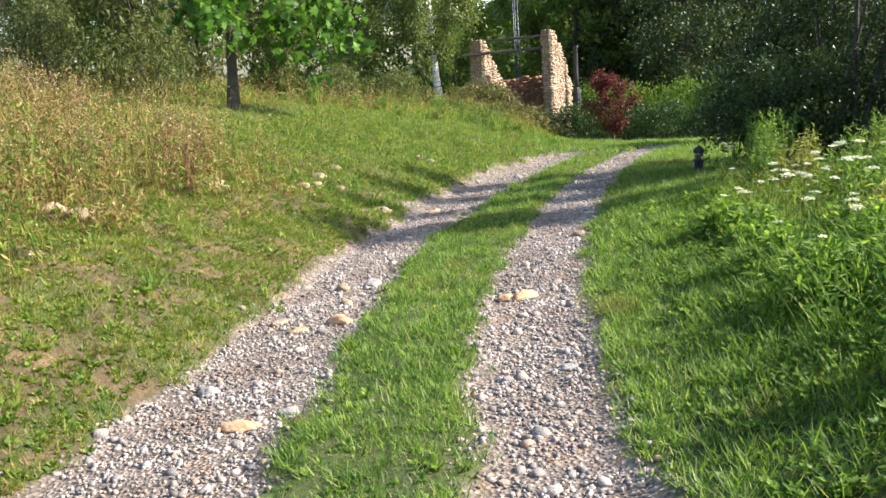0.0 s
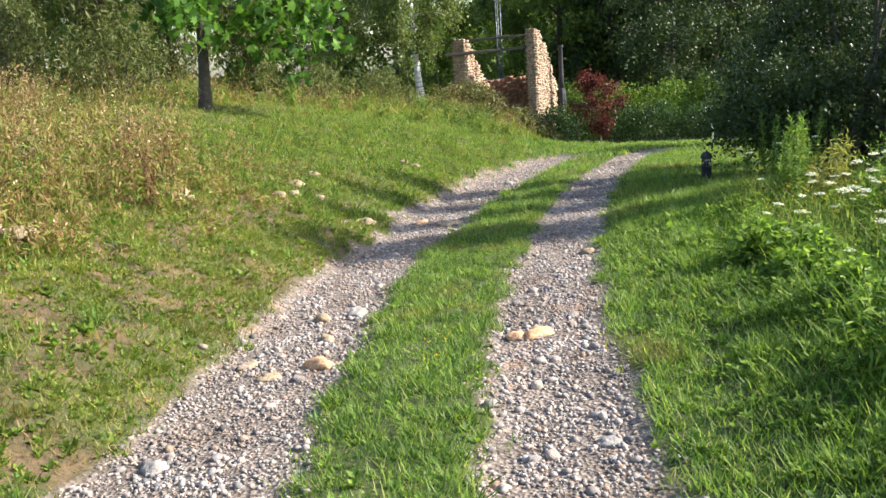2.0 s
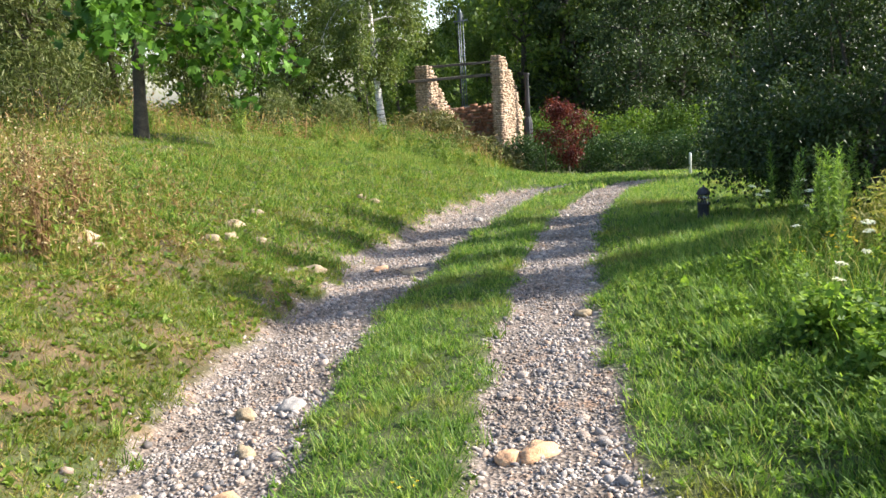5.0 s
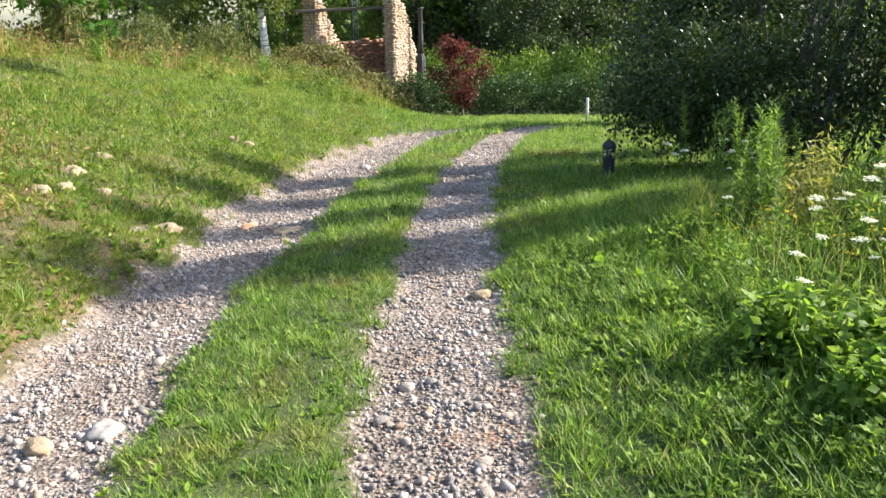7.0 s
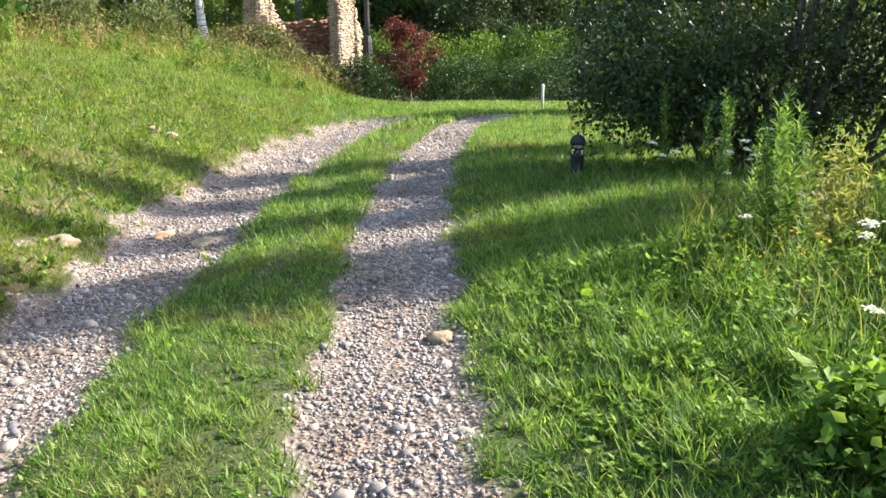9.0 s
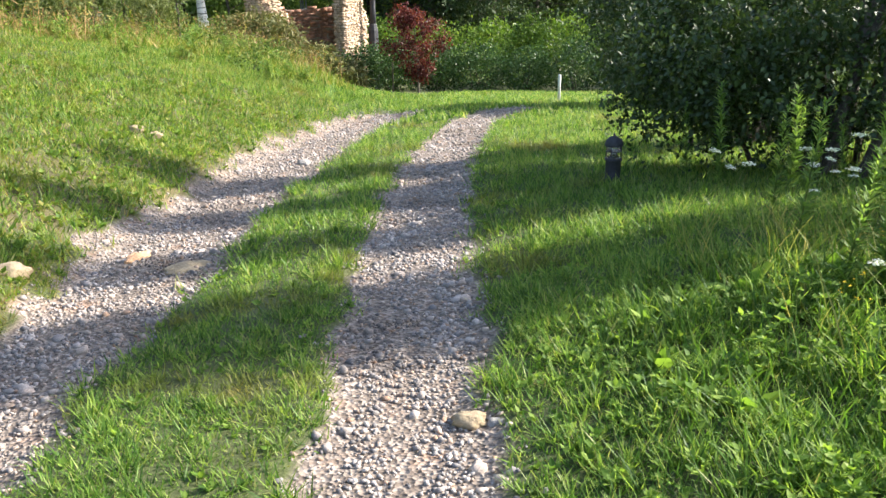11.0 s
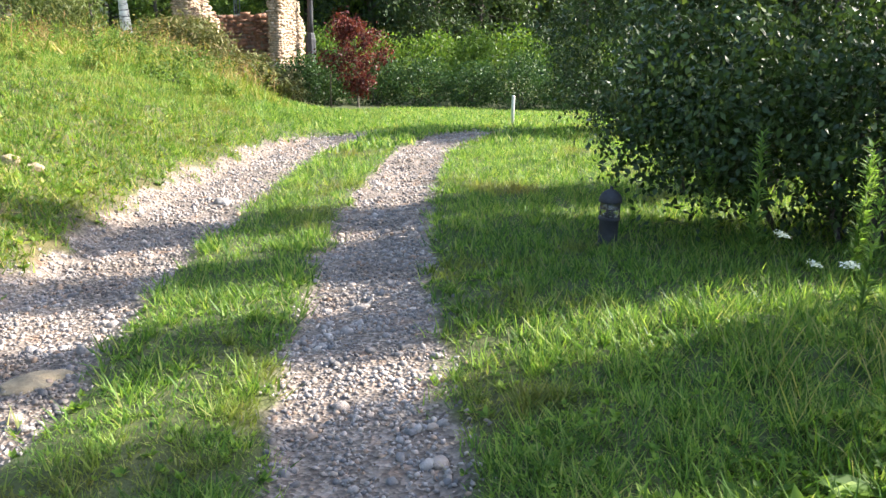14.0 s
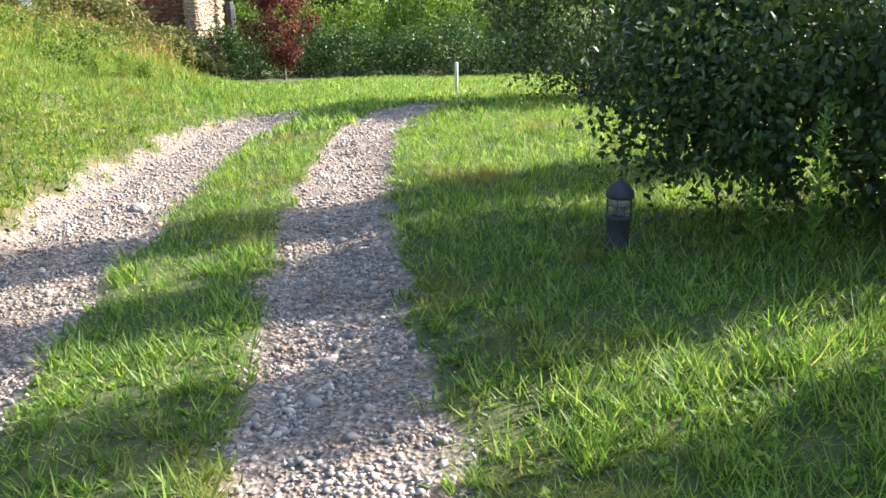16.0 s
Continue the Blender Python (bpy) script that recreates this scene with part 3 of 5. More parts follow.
# added bush outside the view; its lobes throw the near shade over the tracks
shrub("evergreen_bush", "unseen evergreen bush added before the hedge row to shade the tracks", 24, (7.7, 10.65),
      [(0.1, 0.1, 1.0, 1.3, 0.7, 1.0), (0.2, 0.05, 2.6, 1.2, 0.8, 1.4), (0.3, 0.0, 4.2, 1.1, 0.82, 1.4), (0.4, 0.0, 5.4, 1.0, 0.7, 1.0)], 36000, 0.075, M_BUSH, stems=14, shell=0.2, gaps=0.1)
shrub("evergreen_bush", "dark upright evergreen bush at the bend of the track", 23, (9.6, 21.7),
      [(0, 0, 1.4, 1.9, 1.6, 1.5), (0.4, 0.2, 2.7, 1.3, 1.2, 1.1)], 26000, 0.08, M_BUSH, stems=24, gaps=0.2)
for k, (x, y, r, h) in enumerate([(11.8, 14.2, 1.2, 1.5), (13.8, 16.6, 1.4, 1.8), (15.5, 12.6, 1.4, 1.7), (12.9, 19.6, 1.3, 1.7), (17.5, 18.0, 1.6, 2.2), (19, 24, 1.8, 2.4)]):
    shrub("meadow_shrub", "sunlit grey-green shrub in the meadow", 190 + k, (x, y), [(0, 0, h * 0.45, r, r, h * 0.6), (0.3, 0.1, h * 0.75, r * 0.5, r * 0.5, h * 0.4)], 4200, 0.12, M_WILLOW, THIN, stems=12, group="shrubs in the meadow", flat=0.6)
for k, (x, y, r, h) in enumerate([(1.6, 25.0, 0.45, 0.45), (2.2, 28.0, 0.5, 0.5), (0.9, 28.4, 0.45, 0.5), (2.9, 30.5, 0.5, 0.6), (1.2, 33.0, 0.7, 0.9), (0.2, 35.0, 0.8, 1.0)]):
    shrub("weed_clump", "leafy green weed clump on the grass slope", 210 + k, (x, y), [(0, 0, h * 0.4, r, r, h * 0.6)], 520, 0.07, M_WEED, stems=5, group="weed clumps on the slope", flat=0.7, category="weeds")
# wall-side shrubs and hedge
for k, (x, y, r, h) in enumerate([(6.3, 38.6, 1.0, 1.5), (7.6, 39.2, 1.1, 1.6), (9.4, 39.4, 1.1, 1.5), (10.9, 38.8, 1.2, 1.6), (12.6, 38.2, 1.1, 1.45), (14.2, 37.4, 1.2, 1.8), (15.9, 36.4, 1.3, 1.3), (17.6, 35.6, 1.3, 1.7), (19.4, 35, 1.4, 1.8), (21.4, 34.5, 1.4, 1.8)]):
    shrub("hedge_shrub", "leafy green garden shrub in a row along the lawn", 30 + k, (x, y), [(0, 0, h * 0.5, r, r, h * 0.6), (0.3, 0.1, h * 0.75, r * 0.6, r * 0.6, h * 0.45)], 4600, 0.095, M_HEDGE, stems=10, group="garden shrubs along the lawn")
for k, (x, y, r, h) in enumerate([(2.6, 36.5, 1.3, 1.25), (4.2, 37.4, 1.2, 1.0), (5.3, 37.6, 1.0, 0.95)]):
    shrub("broom_shrub", "olive brown broom-like shrub before the ruin", 40 + k, (x, y), [(0, 0, h * 0.5, r, r, h * 0.6)], 5000, 0.22, M_BROOM, THIN, stems=16, group="broom shrubs before the ruin", flat=0.5)
shrub("garden_shrub", "tall light green shrub rising above the garden hedge", 48, (13.4, 40.2), [(0, 0, 1.2, 1.0, 1.0, 1.4), (0.2, 0.1, 2.2, 0.6, 0.6, 0.8)], 5200, 0.11, M_BRAMBLE, stems=10)
shrub("garden_shrub", "loose pale green shrub at the end of the garden", 49, (17.0, 38.2), [(0, 0, 1.1, 1.1, 1.1, 1.3), (-0.3, 0.1, 2.0, 0.6, 0.6, 0.7)], 4600, 0.11, M_WILLOW, stems=10)
tree("red_maple", "small red-leaved maple on a thin pale trunk", "tree", 50, (8.15, 37.2), 2.7, 0.05, 0.22, 1.2, 18, 4600, 0.11, M_RED, M_TWIG, fuzz=0.14, up=0.6, twigs=5)
tree("sapling", "thin young sapling on the bank", "tree", 51, (0.22, 30), 3.2, 0.035, 0.15, 0.35, 14, 900, 0.09, M_BIRCH, M_TWIG, fuzz=0.08, up=0.9, twigs=2)
for k, (x, y, r, h) in enumerate([(10.2, 45.5, 2.0, 2.6), (13.2, 45.0, 2.2, 2.7), (16.5, 44.0, 2.4, 3.0), (20.0, 43, 2.4, 2.8), (8.8, 46.5, 1.6, 2.6), (24, 41, 2.6, 2.6)]):
    shrub("bramble_thicket", "sunlit bright green bramble thicket behind the garden", 150 + k, (x, y), [(0, 0, h * 0.45, r, r, h * 0.6), (0.6, 0.2, h * 0.7, r * 0.5, r * 0.5, h * 0.4)], 4800, 0.15, M_BRAMBLE, stems=10, group="bramble thickets behind the garden")
tree("dark_tree", "dark spreading tree with a bare lower trunk behind the garden", "tree", 160, (15.25, 50), 9, 0.3, 0.2, 4.0, 34, 14000, 0.2, M_CONIFER, fuzz=0.3, up=0.1, twigs=5, sag=0.05)
# willows on the crest of the bank
for k, (x, y, h, s) in enumerate([(-7.0, 29.5, 7, 2.2), (-8.2, 27, 7, 2.6), (-11.5, 25, 7.5, 2.8), (-14.5, 27, 8, 3.0), (-9.5, 34, 9, 2.8), (-16.5, 22, 7, 3.0), (-5.2, 33, 8, 2.0), (-12.8, 31, 7, 2.6), (-18, 30, 8, 3.0), (-21, 26, 8, 3.0)]):
    tree("willow", "loose grey-green willow with fine narrow leaves", "tree", 60 + k, (x, y), h, 0.12, 0.06, s, 34, 11000, 0.25, M_WILLOW, M_TWIG, shape=THIN, fuzz=0.3, up=0.9, twigs=5, group="willows on the bank")
tree("grey_birch", "tall fine-leaved grey-green tree behind the bank", "tree", 70, (-3.2, 44), 12, 0.16, 0.12, 2.6, 30, 15000, 0.14, M_BIRCH, M_TWIG, fuzz=0.3, up=0.5, twigs=6, sag=0.12, droop=0.8)

for k, (x, y, r, h) in enumerate([(-7.4, 24.5, 1.3, 2.0), (-9.6, 22.5, 1.4, 2.1), (-12.2, 21.5, 1.6, 2.3), (-14.8, 20, 1.6, 2.4), (-8.5, 29, 1.5, 2.0), (-3.6, 37, 1.2, 1.6), (-1.2, 39, 1.3, 1.5)]):
    shrub("willow_shrub", "low olive green willow shrub on the crest of the bank", 170 + k, (x, y), [(0, 0, h * 0.5, r, r, h * 0.6), (0.4, 0.2, h * 0.8, r * 0.6, r * 0.6, h * 0.4)], 3800, 0.17, M_WILLOW, THIN, stems=14, group="willow shrubs on the bank")

# forest behind
p, u = field(-2, 90, 80, 128, 5, lambda x, y, u: step(-2, 10, x))
p[:, 2] += RNG.uniform(0, 1, len(p)) ** 1.5 * 5
stuff("far_woods", leaves(p, 1.5, LEAF, RNG, 0.2), M_WOOD_DARK, "distant dark green woods on the hill", "woods")
proto = []
for k in range(4):
    proto.append(tree("forest_tree", "tall leafy forest tree with a dark green crown", "tree", 80 + k, (200 + 12 * k, 300), 15 + k, 0.22, 0.08, 4.0, 30, 5200, 0.36, M_WOOD_DARK, fuzz=0.45, up=0.35, twigs=3, fine=False, group="forest trees behind the ruin"))
dark = tree("conifer_tree", "dark conifer with sweeping drooping branches", "tree", 90, (215, 310), 14, 0.24, 0.06, 4.4, 46, 10000, 0.3, M_CONIFER, fuzz=0.3, up=-0.05, twigs=4, sag=0.05, fine=False,
            profile=lambda f: 1.0 - 0.85 * f, group="conifers behind the garden")
rng = np.random.default_rng(5)
spots = []
for k in range(22):
    x = -27 + k * 2.9 + rng.uniform(-1, 1)
    spots.append((x, 57 + rng.uniform(0, 9) + 0.02 * abs(x - 6) ** 1.6, rng.uniform(0.85, 1.25)))
for k in range(9):
    spots.append((-14 + k * 5.2 + rng.uniform(-2, 2), 72 + rng.uniform(0, 8), rng.uniform(1.1, 1.4)))
spots += [(48, 44, 1.1), (50, 28, 1.0), (-26, 38, 0.8), (-32, 20, 1.0)]
spots = [(x, y, s * (0.5 if 1.5 < x < 8.5 else 1.0)) for x, y, s in spots if not -18 < x < -11]
for k, (x, y, s) in enumerate(spots):
    src = proto[k % 4]
    src.scale = (s, s, s)
    copy_thing(src, pose(x, y, gz(x, y), 0, 0, float(rng.uniform(0, 360))))
for k, (x, y, s) in enumerate([(19.5, 56, 1.0), (24, 58, 1.1), (14.5, 59, 1.05), (29, 60, 1.2)]):
    dark.scale = (s, s, s)
    copy_thing(dark, pose(x, y, gz(x, y), 0, 0, 70.0 * k))
for p, xy in zip([*proto, dark], [(-20, 60), (-12, 64), (2, 60), (36, 40), (17, 56)]):
    p.scale = (1, 1, 1)
    p.location = (*xy, gz(*xy))


# ---- ruin ----
def stone_wall(rng, length, thick, outline, block, gap_mat, stone_mat, name, parent, label=""):
    """A rubble wall along local x, its top following outline(x); stones proud of a mortar core."""
    n = 14
    xs = np.linspace(0, length, n + 1)
    rim = [(0.0, 0.0), (length, 0.0)] + [(x, outline(x) - 0.05) for x in xs[::-1]]
    bm = bmesh.new()
    face = bm.faces.new([bm.verts.new((x, -thick * 0.45, z)) for x, z in rim])
    r = bmesh.ops.extrude_face_region(bm, geom=[face])
    bmesh.ops.translate(bm, verts=[v for v in r["geom"] if isinstance(v, bmesh.types.BMVert)], vec=(0, thick * 0.9, 0))
    bmesh.ops.recalc_face_normals(bm, faces=bm.faces[:])
    bmesh.ops.triangulate(bm, faces=bm.faces[:])
    wall = part(name, bm_mesh("wall_core", bm, gap_mat), parent, label)
    cube = np.array([(x, y, z) for x in (-0.5, 0.5) for y in (-0.5, 0.5) for z in (-0.5, 0.5)], float)
    cf = np.array([(0, 1, 3, 2), (4, 6, 7, 5), (0, 4, 5, 1), (2, 3, 7, 6), (0, 2, 6, 4), (1, 5, 7, 3)])
    vs, fs, k = [], [], 0
    z = 0.0
    while z < max(outline(x) for x in xs):
        hh = block[1] * rng.uniform(0.7, 1.3)
        x = rng.uniform(-0.2, 0)
        while x < length:
            w = block[0] * rng.uniform(0.6, 1.5)
            mid = x + w / 2
            if 0 <= mid <= length and z + hh * 0.6 < outline(mid):
                for side in (-1, 1):
                    d = rng.uniform(0.06, 0.11)
                    c = cube * (w - 0.012, d * 2, (hh - 0.012) * rng.uniform(0.7, 1.15)) + rng.normal(0, 0.016, (8, 3)) + (mid, side * (thick / 2 - 0.03), z + hh / 2 + rng.normal(0, 0.02))
                    vs.append(c), fs.append(cf + 8 * k)
                    k += 1
            x += w
        for end in (0, length):
            if z + hh * 0.6 < outline(end):
                y = -thick / 2
                while y < thick / 2 - 0.05:
                    w = min(block[0] * rng.uniform(0.6, 1.2), thick / 2 - y)
                    c = cube * (0.16, w - 0.02, hh - 0.018) + rng.normal(0, 0.008, (8, 3)) + (end, y + w / 2, z + hh / 2)
                    vs.append(c), fs.append(cf + 8 * k)
                    k += 1
                    y += w
        z += hh
    part("rubble", mesh_np("rubble", np.concatenate(vs), np.concatenate(fs), stone_mat), wall, kind="stuff")
    return wall


def beam(a, b, size, mat, name, parent, label=""):
    """A squared timber with chamfered edges between two points."""
    a, b = Vector(a), Vector(b)
    bm = bmesh.new()
    r = bmesh.ops.create_cube(bm, size=1)
    bmesh.ops.scale(bm, verts=r["verts"], vec=(size, size, (b - a).length))
    bmesh.ops.bevel(bm, geom=bm.edges[:], offset=size * 0.12, segments=1, affect="EDGES")
    bmesh.ops.subdivide_edges(bm, edges=[e for e in bm.edges if e.calc_length() > 0.8], cuts=4)
    rr = random.Random(len(name) + int(size * 1000))
    for v in bm.verts:
        v.co.x += rr.uniform(-0.008, 0.008)
        v.co.y += rr.uniform(-0.008, 0.008)
    q = (b - a).to_track_quat("Z", "X").to_matrix().to_4x4()
    bmesh.ops.transform(bm, matrix=Matrix.Translation((a + b) / 2) @ q, verts=bm.verts[:])
    return part(name, bm_mesh(name, bm, mat), parent, label)


def build_ruin():
    rng = np.random.default_rng(17)
    ruin = new("ruined_house")
    z0 = gz(5, 42) - 0.4
    ruin.location = (0, 0, z0)
    top_r, top_l = 2.4 - z0, 2.15 - z0
    w = stone_wall(rng, 2.7, 0.42, lambda x: max(0.6, top_r - 0.06 * math.sin(9 * x) - 0.04 * math.sin(23 * x) - (0.0 if x < 0.3 else (x - 0.3) * 0.8 if x < 1.7 else 1.12 + (x - 1.7) * 1.6)), (0.19, 0.10), M_MORTAR, M_MASON, "wall", ruin, "rubble gable wall stub lit by the sun")
    w.matrix_basis = pose(5.98, 41.0, 0, 0, 0, 62)
    w = stone_wall(rng, 2.4, 0.6, lambda x: max(0.6, top_l - 0.05 * math.sin(8 * x) - (0.0 if x < 0.3 else (x - 0.3) * 1.15)), (0.19, 0.10), M_MORTAR, M_MASON, "wall", ruin, "rubble gable wall stub lit by the sun")
    w.matrix_basis = pose(2.75, 41.4, 0, 0, 0, 60)
    back = 0.25 - z0
    w = stone_wall(rng, 2.0, 0.4, lambda x: back + 0.07 * math.sin(5 * x), (0.26, 0.14), M_MORTAR, M_BRICKISH, "wall", ruin, "low reddish back wall")
    w.matrix_basis = pose(3.6, 43.7, 0, 0, 0, -4)
    w = stone_wall(rng, 1.1, 0.4, lambda x: back + 0.05 * math.sin(7 * x), (0.26, 0.14), M_MORTAR, M_BRICKISH, "wall", ruin, "low reddish back wall")
    w.matrix_basis = pose(5.7, 43.5, 0, 0, 0, -4)
    beam((2.1, 41.2, 1.5 - z0), (6.0, 41.15, 1.62 - z0), 0.13, M_BEAM, "tie_beam", ruin, "dark weathered timber")
    beam((3.0, 42.1, 2.1 - z0), (6.2, 41.9, 2.17 - z0), 0.11, M_BEAM, "tie_beam", ruin, "dark weathered timber")
    return tagged(ruin, "roofless ruin with two rubble gable stubs and timber beams", "ruin")


build_ruin()


def ring(bm, profile, sides=20):
    """A turned body from (radius, height) pairs."""
    rows = [[bm.verts.new((r * math.cos(2 * math.pi * i / sides), r * math.sin(2 * math.pi * i / sides), z)) for i in range(sides)] for r, z in profile]
    for a, b in zip(rows, rows[1:]):
        for i in range(sides):
            bm.faces.new((a[i], a[(i + 1) % sides], b[(i + 1) % sides], b[i]))
    bm.faces.new(rows[-1]), bm.faces.new(rows[0][::-1])
    return bm


def glass_mat():
    m, nodes, links, bsdf = material("lantern_glass")
    bsdf.inputs["Base Color"].default_value = (0.85, 0.82, 0.72, 1)
    bsdf.inputs["Transmission Weight"].default_value = 0.9
    bsdf.inputs["Roughness"].default_value = 0.18
    return m


def build_bollard():
    lamp = new("bollard_lamp")
    lamp.location = (4.36, 13.75, gz(4.36, 13.75) - 0.01)
    part("post", bm_mesh("post", ring(bmesh.new(), [(0.078, -0.05), (0.078, 0.02), (0.072, 0.03), (0.072, 0.205), (0.082, 0.212), (0.082, 0.235), (0.07, 0.238)]), M_IRON, True), lamp, "dark metal post")
    part("glass", bm_mesh("glass", ring(bmesh.new(), [(0.066, 0.24), (0.068, 0.25), (0.068, 0.345), (0.064, 0.35)]), glass_mat(), True), lamp, "clear ribbed glass")
    part("bulb_holder", bm_mesh("bulb_holder", ring(bmesh.new(), [(0.03, 0.239), (0.03, 0.262), (0.018, 0.27), (0.022, 0.29), (0.01, 0.305)]), M_IRON, True), lamp)
    part("cap", bm_mesh("cap", ring(bmesh.new(), [(0.078, 0.345), (0.088, 0.35), (0.087, 0.37), (0.078, 0.395), (0.06, 0.42), (0.034, 0.438), (0.014, 0.444), (0.012, 0.455), (0.014, 0.462), (0.006, 0.468)]), M_IRON, True), lamp, "domed dark cap")
    for h in (0.296,):
        part("band", bm_mesh("band", ring(bmesh.new(), [(0.071, h), (0.074, h + 0.002), (0.074, h + 0.006), (0.071, h + 0.008)]), M_IRON, True), lamp)
    for k in range(4):
        a = radians(45 + 90 * k)
        bm = ring(bmesh.new(), [(0.005, 0.232), (0.005, 0.352)], 8)
        bmesh.ops.translate(bm, verts=bm.verts[:], vec=(0.073 * math.cos(a), 0.073 * math.sin(a), 0))
        part("rod", bm_mesh("rod", bm, M_IRON, True), lamp)
    return tagged(lamp, "short dark bollard lamp with domed cap and glass lantern", "garden lamp")


build_bollard()


def build_mast():
    mast = new("lattice_mast")
    x, y = 6.3, 56.0
    z = gz(x, y)
    mast.location = (x, y, z)
    for dx, dy in ((-0.14, 0), (0.14, 0), (0, 0.24)):
        part("leg", bm_mesh("leg", ring(bmesh.new(), [(0.032, -0.1), (0.024, 5.4 - z)], 8), M_STEEL, True), mast).location = (dx, dy, 0)
    for k in range(8):
        h = 0.6 + k * 0.75
        beam((-0.14, 0, h), (0.14, 0, h + 0.35), 0.03, M_STEEL, "brace", mast)
    beam((-0.45, 0, 4.9 - z), (0.45, 0, 5.0 - z), 0.07, M_STEEL, "crossarm", mast)
    part("cap", bm_mesh("cap", ring(bmesh.new(), [(0.09, 5.0 - z), (0.09, 5.45 - z), (0.02, 5.7 - z)], 10), M_STEEL), mast)
    return tagged(mast, "slim grey steel mast behind the ruin", "mast")


build_mast()


def build_pillar():
    p = new("lamp_pillar")
    x, y = 7.55, 42.4
    z = gz(x, y)
    p.location = (x, y, z)
    top = 1.6 - z
    part("base", bm_mesh("base", ring(bmesh.new(), [(0.2, -0.1), (0.2, top - 2.2), (0.18, top - 2.15), (0.15, top - 2.0), (0.12, top - 1.95)], 8), M_IRON), p, "stepped dark base")
    part("shaft", bm_mesh("shaft", ring(bmesh.new(), [(0.12, top - 1.97), (0.11, top - 1.3), (0.10, top - 0.12), (0.15, top - 0.06), (0.15, top)], 12), M_IRON, True), p)
    return tagged(p, "dark cast metal pillar beside the ruin", "pillar")


build_pillar()


def post(name, at, h, r, mat, label):
    ob = new(name, bm_mesh(name, ring(bmesh.new(), [(r, -0.1), (r, h - 0.02), (r * 0.8, h), (r * 0.3, h + 0.005)], 10), mat, True))
    ob.location = (*at, gz(*at))
    return tagged(ob, label, "post")


post("marker_post", (8.5, 25.0), 0.62, 0.035, M_WHITEPAINT, "thin white marker post in the lawn")
post("stake", (7.3, 37.6), 1.15, 0.03, M_TWIG, "pale wooden stake among shrubs")

# ---- grass ----
def lawn_keep(x, y, u):
    return 1 - np.clip(track_mask(x, y, u) * 1.15, 0, 1)


def clumped(x, y, seed):
    """Share of full growth, uneven from hand to hand."""
    return 0.45 + 0.55 * step(-0.55, 0.6, waves(x, y, 0.42, seed) + 0.45 * waves(x, y, 1.7, seed + 1))


def build_lawn():
    out = []
    # middle strip and verge
    edge = lambda x, y, u: lawn_keep(x, y, u) * step(-0.75, -0.6, u) * np.maximum(step(3.0, 2.4, u), step(9, 10, y))
    p, u = field(-1.5, 6.5, 2.6, 12, 2500, edge)
    g = clumped(p[:, 0], p[:, 1], 81)
    out.append(blades(p, RNG.uniform(0.03, 0.085, len(p)) * g * (0.85 + 0.6 * step(1.1, 2.0, u)), 0.007, 0.75, shape=SLIVER))
    p, u = field(-1.5, 6.0, 2.6, 12, 300, lambda x, y, u: edge(x, y, u) * clumped(x, y, 81) ** 1.5)
    out.append(tufts(p, 12, 0.03, RNG.uniform(0.06, 0.15, len(p)) * (0.8 + 0.6 * step(1.2, 2.0, u)), 0.0085, 0.65))
    p, u = field(0, 9.5, 12, 20, 1250, lambda x, y, u: lawn_keep(x, y, u) * step(-0.75, -0.6, u) * step(7.0, 5.0, u))
    out.append(blades(p, RNG.uniform(0.04, 0.10, len(p)) * clumped(p[:, 0], p[:, 1], 81) * (0.85 + 0.5 * step(1.1, 2.0, u)), 0.0095, 0.75, shape=SLIVER))
    p, u = field(0, 9.5, 12, 20, 130, lambda x, y, u: lawn_keep(x, y, u) * step(-0.75, -0.6, u) * step(7.0, 5.0, u) * clumped(x, y, 81) ** 1.5)
    out.append(tufts(p, 12, 0.04, RNG.uniform(0.07, 0.17, len(p)), 0.012, 0.65))
    p, u = field(-2, 26, 20, 41.5, 420, lambda x, y, u: lawn_keep(x, y, u) * step(-1.6, -1.2, u + step(23, 27, y) * 9))
    n = len(p)
    out.append(blades(p, RNG.uniform(0.05, 0.15, n), 0.03, 0.6, shape=SLIVER))
    p, u = field(24, 60, 14, 50, 40)
    out.append(blades(p, RNG.uniform(0.1, 0.3, len(p)), 0.06, 0.6, shape=SLIVER))
    return stuff("lawn_grass", joined(*out), M_LAWN, "short green grass between and beside the tracks", "grass")


